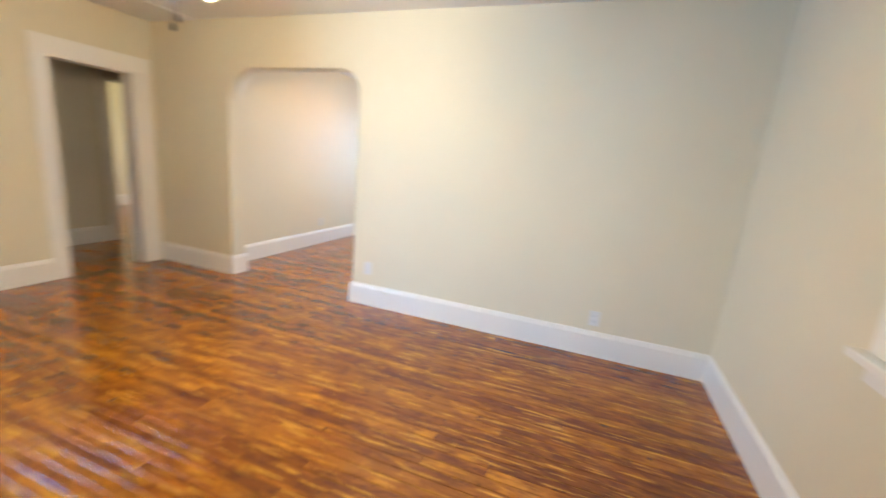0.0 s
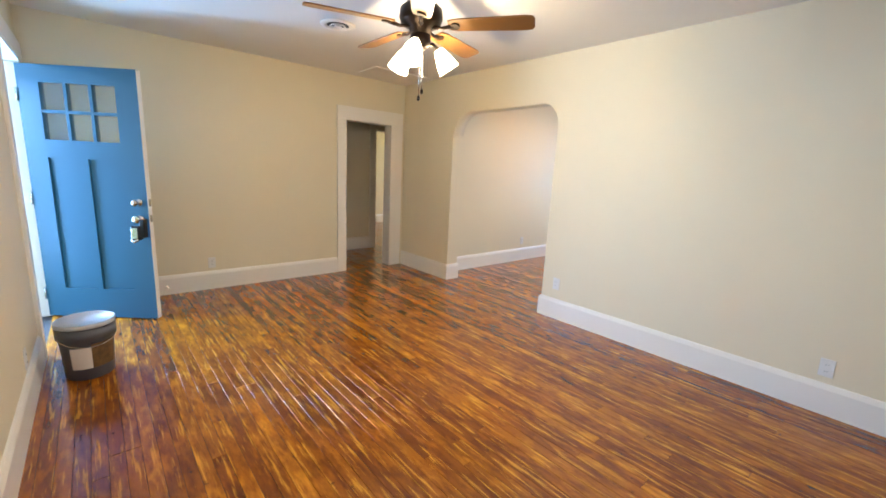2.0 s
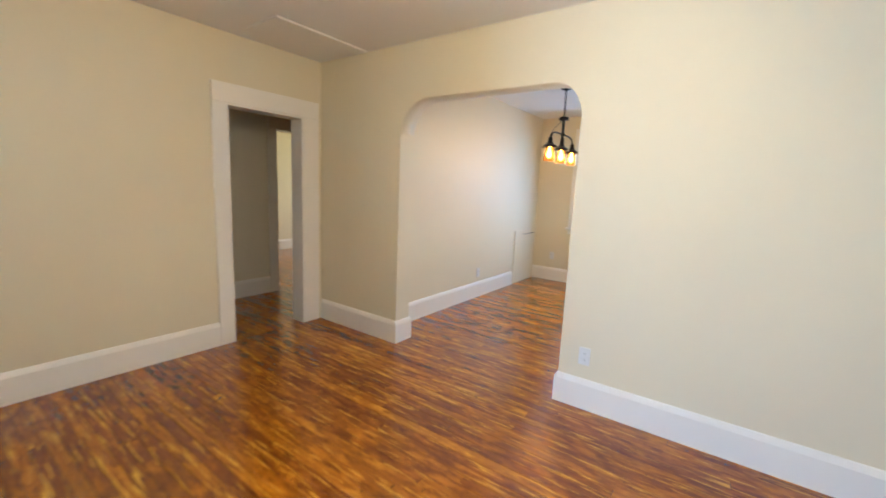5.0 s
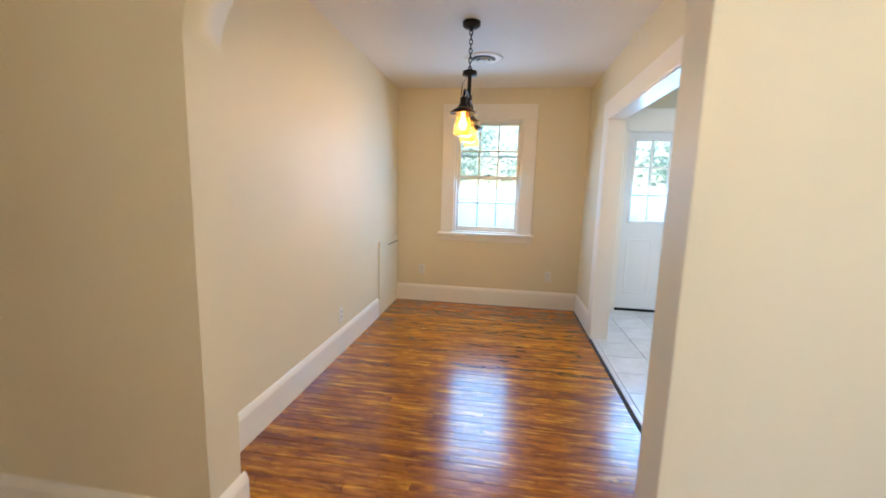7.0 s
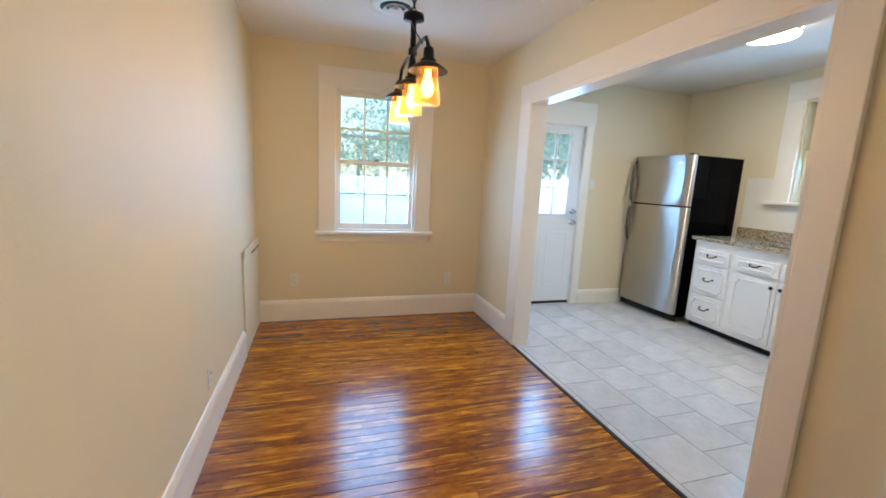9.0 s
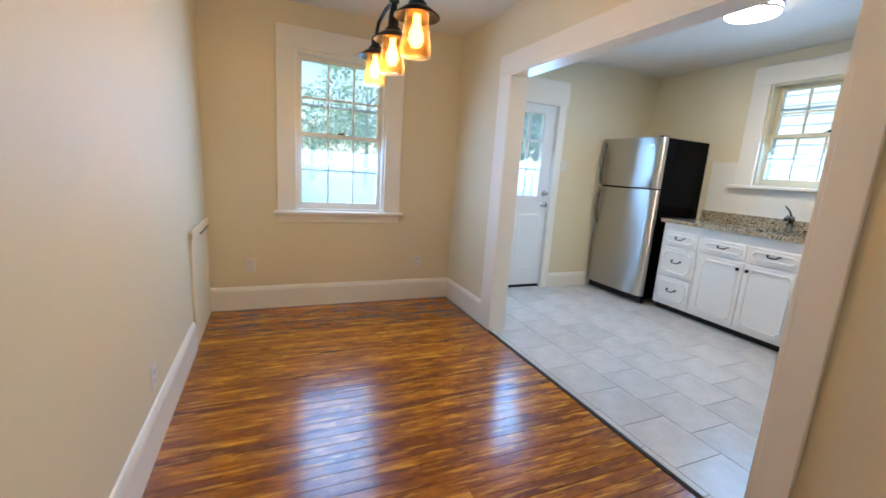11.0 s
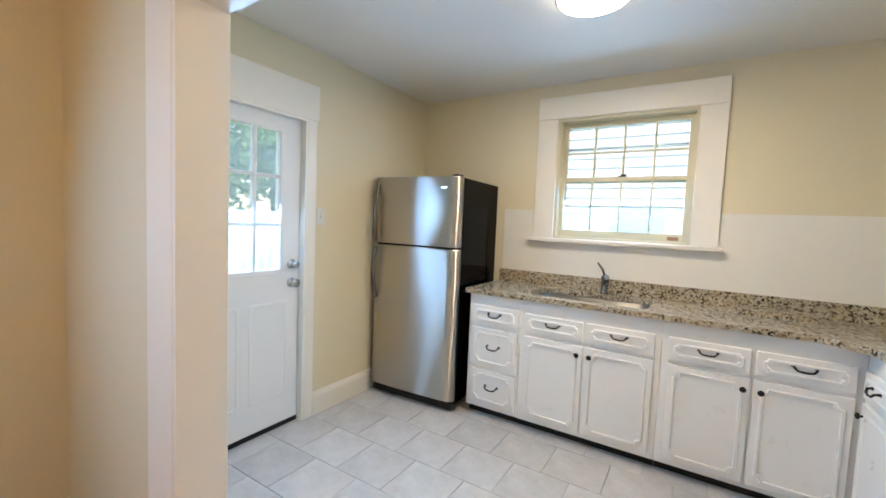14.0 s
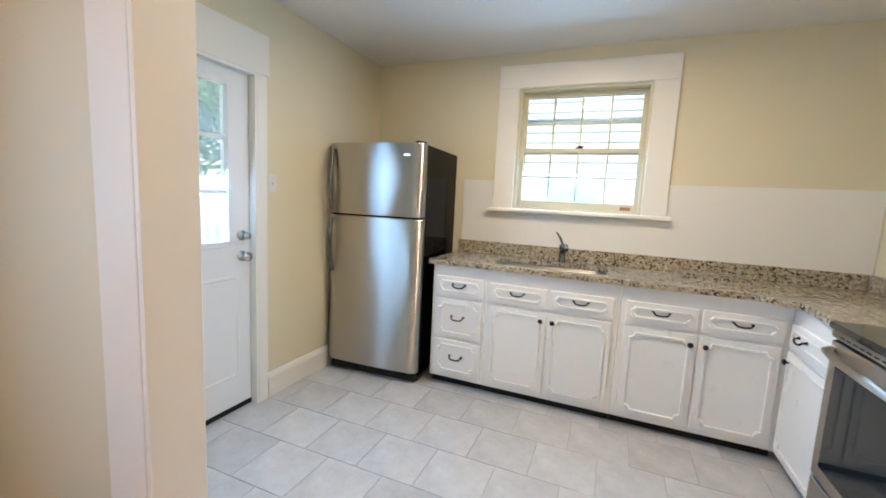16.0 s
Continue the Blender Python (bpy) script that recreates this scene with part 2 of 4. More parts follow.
DECKW = grassy("weathered_deck_wood", (0.32, 0.29, 0.25), (0.46, 0.43, 0.38), 12.0)
ROOFM = grassy("grey_shingles", (0.07, 0.07, 0.075), (0.15, 0.15, 0.155), 20.0)


# ---------- mesh helpers ----------
def bx(bm, x0, x1, y0, y1, z0, z1, bev=0.0):
    made = bmesh.ops.create_cube(bm, size=1)["verts"]
    sx, sy, sz = abs(x1 - x0), abs(y1 - y0), abs(z1 - z0)
    for v in made:
        v.co = Vector(((x0 + x1) / 2 + v.co.x * sx, (y0 + y1) / 2 + v.co.y * sy, (z0 + z1) / 2 + v.co.z * sz))
    if bev:
        edges = list({e for v in made for e in v.link_edges})
        bmesh.ops.bevel(bm, geom=edges, offset=min(bev, 0.45 * min(sx, sy, sz)), segments=2, affect="EDGES", profile=0.5)
    return bm


def box(x0, x1, y0, y1, z0, z1, bev=0.0):
    return bx(bmesh.new(), x0, x1, y0, y1, z0, z1, bev)


def lathe(bm, profile, at=(0, 0, 0), n=24, axis="z", caps=True):
    """Turn (radius, height) pairs about an axis through at."""
    turn = {"z": Matrix(), "x": Matrix.Rotation(radians(90), 4, "Y"), "y": Matrix.Rotation(radians(-90), 4, "X")}[axis]
    m = Matrix.Translation(at) @ turn
    rings = []
    for r, h in profile:
        rings.append([bm.verts.new(m @ Vector((r * math.cos(2 * math.pi * i / n), r * math.sin(2 * math.pi * i / n), h))) for i in range(n)])
    for a, b in zip(rings, rings[1:]):
        for i in range(n):
            f = bm.faces.new((a[i], a[(i + 1) % n], b[(i + 1) % n], b[i]))
            f.smooth = True
    if caps and profile[0][0] > 1e-4:
        bm.faces.new(rings[0][::-1])
    if caps and profile[-1][0] > 1e-4:
        bm.faces.new(rings[-1])
    return bm


def tube(bm, pts, r, n=8):
    pts = [Vector(p) for p in pts]
    rings = []
    for i, p in enumerate(pts):
        d = (pts[min(i + 1, len(pts) - 1)] - pts[max(i - 1, 0)]).normalized()
        side = d.orthogonal().normalized() if i == 0 else (side - d * side.dot(d)).normalized()
        up = d.cross(side)
        rr = r[i] if isinstance(r, (list, tuple)) else r
        rings.append([bm.verts.new(p + rr * (math.cos(2 * math.pi * k / n) * side + math.sin(2 * math.pi * k / n) * up)) for k in range(n)])
    for a, b in zip(rings, rings[1:]):
        for k in range(n):
            f = bm.faces.new((a[k], a[(k + 1) % n], b[(k + 1) % n], b[k]))
            f.smooth = True
    bm.faces.new(rings[0][::-1])
    bm.faces.new(rings[-1])
    return bm


def mesh_of(name, bm, material, m=None):
    if m is not None:
        bm.transform(m)
    bmesh.ops.recalc_face_normals(bm, faces=bm.faces)
    me = bpy.data.meshes.new(name)
    bm.to_mesh(me)
    bm.free()
    me.materials.append(material)
    return me


def part(name, bm, material, parent, label="", m=None):
    """One mesh under a thing or a part; bm is in world metres, or moved there by m."""
    ob = new(name, mesh_of(name, bm, material, m))
    ob.parent = parent
    if parent.type == "EMPTY":
        ob.matrix_parent_inverse = parent.matrix_basis.inverted()
    if label:
        tagged(ob, label)
    return ob


def thing(name, at, label, category, group="", kind=""):
    e = new(name)
    e.matrix_basis = Matrix.Translation(at)
    e.empty_display_size = 0.1
    return tagged(e, label, category, group, kind)


def single(name, bm, material, label, category, group="", kind="", m=None):
    return tagged(new(name, mesh_of(name, bm, material, m)), label, category, group, kind)


def structure(name, bm, material, label, category):
    return single(name, bm, material, label, category, kind="structure")


# ---------- walls, floors, ceilings ----------
def wall(name, axis, a, b, lo, hi, top, holes=(), label="beige painted plaster wall"):
    """A wall from a to b across its thickness on axis, from lo to hi along it, with holes (u0, u1, z0, z1) through it."""
    us = sorted({lo, hi, *[u for h in holes for u in h[:2]]})
    zs = sorted({-0.1, top, *[z for h in holes for z in h[2:]]})
    bm, cache = bmesh.new(), {}

    def vert(u, t, z):
        key = (round(u, 4), round(t, 4), round(z, 4))
        if key not in cache:
            cache[key] = bm.verts.new((t, u, z) if axis == "x" else (u, t, z))
        return cache[key]

    def solid(i, j):
        if not (0 <= i < len(us) - 1 and 0 <= j < len(zs) - 1):
            return False
        u, z = (us[i] + us[i + 1]) / 2, (zs[j] + zs[j + 1]) / 2
        return not any(h[0] < u < h[1] and h[2] < z < h[3] for h in holes)

    for i in range(len(us) - 1):
        for j in range(len(zs) - 1):
            if not solid(i, j):
                continue
            u0, u1, z0, z1 = us[i], us[i + 1], zs[j], zs[j + 1]
            for t in (a, b):
                bm.faces.new((vert(u0, t, z0), vert(u1, t, z0), vert(u1, t, z1), vert(u0, t, z1)))
            for du, dz, (p, q) in ((-1, 0, ((u0, z0), (u0, z1))), (1, 0, ((u1, z0), (u1, z1))), (0, -1, ((u0, z0), (u1, z0))), (0, 1, ((u0, z1), (u1, z1)))):
                if not solid(i + du, j + dz):
                    bm.faces.new((vert(p[0], a, p[1]), vert(q[0], a, q[1]), vert(q[0], b, q[1]), vert(p[0], b, p[1])))
    return structure(name, bm, WALL, label, "wall")


TOP = 2.62
FX, RY = -3.75, -5.45           # front wall face, rear wall face
DW, WX, PY = -0.745, 3.60, -2.90  # dining side wall, window wall, partition
KX, KY = 3.69, -5.545           # kitchen door wall, sink wall

wall("wall_front", "x", FX - 0.17, FX, RY - 0.17, 0.14, TOP, [(-1.13, -0.16, -0.1, 2.07)])
wall("wall_rear", "y", RY - 0.17, RY, FX, 0.0, TOP, [(-2.85, -1.62, 0.88, 2.2)])
wall("wall_hall", "y", 0.0, 0.14, FX, 0.0, TOP, [(-0.91, -0.21, -0.1, 1.97)])
wall("wall_dining", "y", DW, DW + 0.14, 0.17, WX + 0.2, TOP)
wall("wall_window", "x", WX, WX + 0.2, -2.98, DW, TOP, [(-2.19, -1.43, 0.86, 2.16)])
wall("wall_partition", "y", PY - 0.12, PY, 0.17, WX, TOP, [(0.65, 2.675, -0.1, 2.02)])
wall("wall_kitchen_door", "x", KX, KX + 0.16, KY - 0.16, -2.98, TOP, [(-4.15, -3.33, -0.1, 2.06)])
wall("wall_sink", "y", KY - 0.16, KY, 0.0, KX, TOP, [(1.48, 2.42, 1.33, 2.26)])
wall("wall_hall_far", "y", 1.25, 1.38, -2.0, 1.2, TOP, [(0.28, 1.06, -0.1, 2.0)])
wall("wall_hall_west", "x", -2.13, -2.0, 0.14, 1.38, TOP)
wall("wall_hall_east", "x", 1.2, 1.33, DW + 0.14, 1.38, TOP)
wall("wall_bedroom_far", "y", 4.05, 4.2, -1.0, 3.6, TOP)
wall("wall_bedroom_west", "x", -1.13, -1.0, 1.38, 4.2, TOP)
wall("wall_bedroom_east", "x", 3.6, 3.75, 1.25, 4.2, TOP, [(1.8, 3.8, 0.5, 2.3)])
wall("wall_bedroom_near", "y", 1.25, 1.38, 1.33, 3.6, TOP)


def arch_wall():
    """The wall between living room and dining room, with a round-shouldered opening."""
    bm = bmesh.new()
    y0, y1, ztop = -2.52, -1.04, 2.07
    bx(bm, 0, 0.17, KY, y0, -0.1, TOP)
    bx(bm, 0, 0.17, y1, 0.14, -0.1, TOP)
    pts = [(y0, -0.1)]
    for k in range(13):
        a = math.pi / 2 * k / 12
        pts.append((y0 + 0.20 * (1 - math.cos(a)), ztop - 0.22 * (1 - math.sin(a))))
    for k in range(13):
        a = math.pi / 2 * (1 - k / 12)
        pts.append((y1 - 0.28 * (1 - math.cos(a)), ztop - 0.28 * (1 - math.sin(a))))
    pts = pts[1:]
    rows = [[bm.verts.new((x, y, z)) for y, z in pts] for x in (0, 0.17)]
    tops = [[bm.verts.new((x, y, TOP)) for y, z in pts] for x in (0, 0.17)]
    for i in range(len(pts) - 1):
        bm.faces.new((rows[0][i], rows[0][i + 1], tops[0][i + 1], tops[0][i]))
        bm.faces.new((rows[1][i], rows[1][i + 1], tops[1][i + 1], tops[1][i]))
        f = bm.faces.new((rows[0][i], rows[0][i + 1], rows[1][i + 1], rows[1][i]))
        f.smooth = True
        bm.faces.new((tops[0][i], tops[0][i + 1], tops[1][i + 1], tops[1][i]))
    return structure("wall_arch", bm, WALL, "beige plaster wall with a round-shouldered arched opening", "wall")


arch_wall()
structure("ceiling", box(FX - 0.17, WX + 0.2, PY - 0.08, 4.2, 2.5, 2.8), CEIL, "white painted plaster ceiling over the front rooms", "ceiling")
bmc = box(FX - 0.17, 0.08, RY - 0.17, PY - 0.08, 2.5, 2.8)
structure("ceiling_living", bmc, CEIL, "white painted plaster ceiling of the living room", "ceiling")
structure("ceiling_kitchen", box(0.08, KX + 0.16, KY - 0.16, PY - 0.08, 2.53, 2.8), CEIL, "white painted ceiling of the kitchen", "ceiling")

THRESH = -2.865
floor = structure("floor", box(FX - 0.17, WX + 0.2, RY - 0.17, 4.2, -0.1, -0.006), SUB, "varnished amber pine strip floor", "floor")
kfloor = structure("floor_kitchen", box(0.17, KX + 0.16, KY - 0.1, THRESH - 0.02, -0.005, -0.002), GROUT, "pale grey square porcelain tile floor laid in half bond", "floor")


def baseboard(x0, y0, x1, y1, nx, ny, h=0.20):
    """From one point to another along a wall whose face looks along (nx, ny)."""
    bm = bmesh.new()
    t = 0.02
    prof = [(0, 0), (t, 0), (t, h - 0.035), (t * 0.75, h - 0.02), (t * 0.4, h - 0.006), (0, h)]
    a, b = [[bm.verts.new((x + nx * d, y + ny * d, z)) for d, z in prof] for x, y in ((x0, y0), (x1, y1))]
    for i in range(len(prof)):
        j = (i + 1) % len(prof)
        bm.faces.new((a[i], a[j], b[j], b[i]))
    bm.faces.new(a)
    bm.faces.new(b)
    return structure("baseboard", bm, TRIM, "tall white painted wooden baseboard", "baseboard")


baseboard(FX + 0.02, 0, -1.02, 0, 0, -1)
baseboard(0, -0.02, 0, -1.04, -1, 0)
baseboard(-0.02, -1.04, 0.19, -1.04, 0, -1)
baseboard(0.17, -1.04, 0.17, DW, 1, 0)
baseboard(0, -2.52, 0, RY, -1, 0)
baseboard(-0.02, -2.52, 0.19, -2.52, 0, 1)
baseboard(0.17, -2.52, 0.17, PY, 1, 0)
baseboard(-0.02, RY, FX, RY, 0, 1)
baseboard(FX, RY + 0.02, FX, -1.25, 1, 0)
baseboard(0.19, DW, 2.84, DW, 0, -1)
baseboard(WX, DW, WX, PY, -1, 0)
baseboard(WX - 0.02, PY, 2.83, PY, 0, 1)
baseboard(0.19, PY, 0.54, PY, 0, 1)
baseboard(KX, -4.23, KX, -4.90, -1, 0, 0.17)
baseboard(KX, -3.06, KX, -3.25, -1, 0, 0.17)
baseboard(-2.0, 1.25, 0.18, 1.25, 0, -1)
baseboard(-1.0, 4.05, 3.6, 4.05, 0, -1)


def casing(name, axis, face, out, u0, u1, ztop, w, head, label, ears=0.0):
    """Flat casing round an opening: two legs and a head board. out: which way the face looks."""
    bm = bmesh.new()
    a, b = sorted((face, face + out * 0.022))

    def put(p, q, z0, z1, extra=0.0):
        aa, bb = sorted((face, face + out * (0.022 + extra)))
        if axis == "x":
            bx(bm, aa, bb, p, q, z0, z1, 0.004)
        else:
            bx(bm, p, q, aa, bb, z0, z1, 0.004)
    wl, wr = w if isinstance(w, tuple) else (w, w)
    put(u0 - wl, u0, 0.0, ztop)
    put(u1, u1 + wr, 0.0, ztop)
    put(u0 - wl - ears, u1 + wr + ears, ztop, ztop + head, 0.004)
    return structure(name, bm, TRIM, label, "trim")


casing("trim_hall", "y", 0.0, -1, -0.91, -0.21, 1.97, (0.11, 0.17), 0.15, "white painted door casing of the hallway opening")
casing("trim_opening", "y", PY, 1, 0.65, 2.675, 2.02, (0.11, 0.155), 0.14, "white painted casing of the wide kitchen opening")
casing("trim_opening_back", "y", PY - 0.12, -1, 0.65, 2.675, 2.02, 0.1, 0.12, "white painted casing on the kitchen side")
casing("trim_back_door", "x", KX, -1, -4.15, -3.33, 2.06, 0.075, 0.23, "white painted casing with a tall head board", 0.015)
casing("trim_front_door", "x", FX, 1, -1.13, -0.16, 2.07, 0.1, 0.14, "white painted front door casing")
casing("trim_hall_far", "y", 1.25, -1, 0.28, 1.06, 2.0, 0.1, 0.12, "white painted casing of the bedroom doorway")


def lining(name, axis, a, b, u0, u1, ztop, label):
    bm, t = bmesh.new(), 0.016
    for p, q, z0, z1 in ((u0, u0 + t, 0, ztop), (u1 - t, u1, 0, ztop), (u0 + t, u1 - t, ztop - t, ztop)):
        bx(bm, a, b, p, q, z0, z1) if axis == "x" else bx(bm, p, q, a, b, z0, z1)
    return structure(name, bm, TRIM, label, "trim")


lining("trim_hall_jamb", "y", -0.02, 0.15, -0.91, -0.21, 1.97, "white painted jamb of the hallway opening")
lining("trim_opening_jamb", "y", PY - 0.124, PY + 0.02, 0.65, 2.675, 2.02, "white painted jamb of the wide kitchen opening")
lining("trim_back_door_jamb", "x", KX - 0.02, KX + 0.17, -4.15, -3.33, 2.06, "white painted back door jamb")
lining("trim_front_door_jamb", "x", FX - 0.18, FX + 0.02, -1.13, -0.16, 2.07, "white painted front door jamb")
lining("trim_bedroom_jamb", "y", 1.23, 1.39, 0.28, 1.06, 2.0, "white painted bedroom door jamb")
structure("trim_threshold", box(0.666, 2.659, THRESH - 0.026, THRESH, -0.004, 0.005, 0.003), SUB, "worn dark threshold edge between wood and tile", "trim")
structure("trim_ceiling_hatch", box(-0.86, -0.03, -0.66, -0.22, 2.485, 2.4995, 0.004), CEIL, "white painted ceiling hatch panel", "hatch")
splash = bx(bmesh.new(), 0.175, 2.84, KY, KY + 0.006, 0.90, 1.295)
bx(splash, 0.175, 1.318, KY, KY + 0.006, 1.295, 1.55)
bx(splash, 2.582, 2.84, KY, KY + 0.006, 1.295, 1.55)
structure("trim_splash", splash, SPLASH, "white painted backsplash band behind the counter", "backsplash")


# ---------- windows ----------
def hung_window(name, m, w, z0, z1, cols, rows, cl, label, deep=0.1):
    """Double-hung sash window. Local x: width from 0 to w, y: out of the room, z up."""
    win = tagged(new(name), label, "window", kind="structure")
    zm = (z0 + z1) / 2 - 0.005
    cw, head = cl
    wood = SASH if cols == 4 else TRIM
    fr = bmesh.new()
    bx(fr, -cw, 0, -0.022, 0, z0, z1, 0.004)
    bx(fr, w, w + cw, -0.022, 0, z0, z1, 0.004)
    bx(fr, -cw, w + cw, -0.026, 0, z1, z1 + head, 0.004)
    part("window_casing", fr, TRIM, win, m=m)
    sl = bx(bmesh.new(), -cw - 0.03, w + cw + 0.03, -0.07, 0.02, z0 - 0.03, z0, 0.006)
    part("window_sill", sl, TRIM, win, m=m)
    part("window_apron", box(-cw, w + cw, -0.018, 0, z0 - 0.10, z0 - 0.03, 0.004), TRIM, win, m=m) if head < 0.165 else None
    jb = bmesh.new()
    for a, b, c, d in ((0, 0.02, z0, z1), (w - 0.02, w, z0, z1), (0.02, w - 0.02, z1 - 0.02, z1), (0.02, w - 0.02, z0, z0 + 0.015)):
        bx(jb, a, b, 0.0, 0.15, c, d)
    part("window_frame", jb, wood, win, m=m)
    for lo, hi, y in ((zm - 0.02, z1 - 0.02, deep), (z0 + 0.015, zm + 0.02, deep - 0.04)):
        s = 0.032
        sb = bmesh.new()
        bx(sb, 0.02, 0.02 + s, y, y + 0.035, lo, hi, 0.003)
        bx(sb, w - 0.02 - s, w - 0.02, y, y + 0.035, lo, hi, 0.003)
        bx(sb, 0.02 + s, w - 0.02 - s, y, y + 0.035, hi - s, hi, 0.003)
        bx(sb, 0.02 + s, w - 0.02 - s, y, y + 0.035, lo, lo + (0.055 if y < deep else s), 0.003)
        sash = part("sash", sb, wood, win, m=m)
        gx0, gx1, gz0, gz1 = 0.02 + s, w - 0.02 - s, lo + (0.055 if y < deep else s), hi - s
        for c in range(1, cols):
            x = gx0 + (gx1 - gx0) * c / cols
            part("muntin", box(x - 0.007, x + 0.007, y + 0.006, y + 0.03, gz0, gz1), wood, sash, m=m)
        for r in range(1, rows):
            z = gz0 + (gz1 - gz0) * r / rows
            part("muntin", box(gx0, gx1, y + 0.007, y + 0.029, z - 0.007, z + 0.007), wood, sash, m=m)
        for c in range(cols):
            for r in range(rows):
                x0, x1 = gx0 + (gx1 - gx0) * c / cols, gx0 + (gx1 - gx0) * (c + 1) / cols
                a0, a1 = gz0 + (gz1 - gz0) * r / rows, gz0 + (gz1 - gz0) * (r + 1) / rows
                p = part("pane", box(x0, x1, y + 0.016, y + 0.019, a0, a1), GLASS, sash, m=m)
                p.visible_shadow = False
    lk = bx(bmesh.new(), w / 2 - 0.03, w / 2 + 0.03, deep - 0.035, deep - 0.005, zm + 0.02, zm + 0.03, 0.003)
    bx(lk, w / 2 - 0.008, w / 2 + 0.035, deep - 0.03, deep - 0.015, zm + 0.03, zm + 0.042, 0.003)
    part("latch", lk, BRONZE, win, "dark metal sash latch", m=m)
    st = bmesh.new()
    for a, b, c, d in ((0.02, 0.045, z0 + 0.015, z1 - 0.02), (w - 0.045, w - 0.02, z0 + 0.015, z1 - 0.02), (0.045, w - 0.045, z1 - 0.05, z1 - 0.02), (0.045, w - 0.045, z0 + 0.015, z0 + 0.04), (0.045, w - 0.045, zm + 0.24, zm + 0.265), (0.045, w - 0.045, zm - 0.27, zm - 0.245)):
        bx(st, a, b, 0.152, 0.166, c, d, 0.002)
    part("storm_frame", st, STORM, win, "pale aluminium storm window frame outside the sashes", m)
    if cols == 4:
        part("sash_tag", box(w - 0.14, w - 0.07, deep - 0.046, deep - 0.04, z0 + 0.025, z0 + 0.05, 0.001), LABELT, win, "small brown paper tag on the lower sash", m)
    return win


hung_window("window_1", Matrix.Translation((WX, -1.43, 0)) @ Matrix.Rotation(radians(-90), 4, "Z"), 0.76, 0.86, 2.16, 3, 2, (0.15, 0.16), "white double-hung window with small panes in the dining room")
hung_window("window_2", Matrix.Translation((2.42, KY, 0)) @ Matrix.Rotation(radians(180), 4, "Z"), 0.94, 1.33, 2.26, 4, 2, (0.16, 0.17), "cream sash window above the kitchen sink", 0.1)
hung_window("window_3", Matrix.Translation((-1.62, RY, 0)) @ Matrix.Rotation(radians(180), 4, "Z"), 1.23, 0.88, 2.2, 3, 2, (0.12, 0.15), "white double-hung window in the living room")


def notched(x0, x1, z0, z1, c, y, t, wide):
    """A raised molding frame with cut-in corners."""
    def loop(k):
        a0, a1, b0, b1 = x0 + k, x1 - k, z0 + k, z1 - k
        pts = []
        for cx, cz, start in ((a1, b0, 180), (a1, b1, 270), (a0, b1, 0), (a0, b0, 90)):
            for q in range(5):
                t2 = radians(start - 22.5 * q)
                pts.append((cx + c * math.cos(t2), cz + c * math.sin(t2)))
        return pts
    bm = bmesh.new()
    rings = [[bm.verts.new((p, yy, q)) for p, q in loop(k)] for k, yy in ((0, y), (wide * 0.2, y - t), (wide * 0.8, y - t), (wide, y))]
    n = len(rings[0])
    for a, b in zip(rings, rings[1:]):
        for i in range(n):
            bm.faces.new((a[i], a[(i + 1) % n], b[(i + 1) % n], b[i]))
    return bm


# ---------- doors ----------
def knob(parent, at, way, r=0.028, m=None, label="satin nickel knob", name="knob"):
    bm = lathe(bmesh.new(), [(0.032, 0), (0.032, 0.008), (0.012, 0.012), (0.012, 0.03), (r * 0.8, 0.036), (r, 0.05), (r * 0.9, 0.062), (0.0001, 0.068)], at, 20, "y")
    if way < 0:
        bmesh.ops.transform(bm, matrix=Matrix.Translation(at) @ Matrix.Diagonal((1, -1, 1, 1)) @ Matrix.Translation(-Vector(at)), verts=bm.verts)
    return part(name, bm, CHROME, parent, label, m)


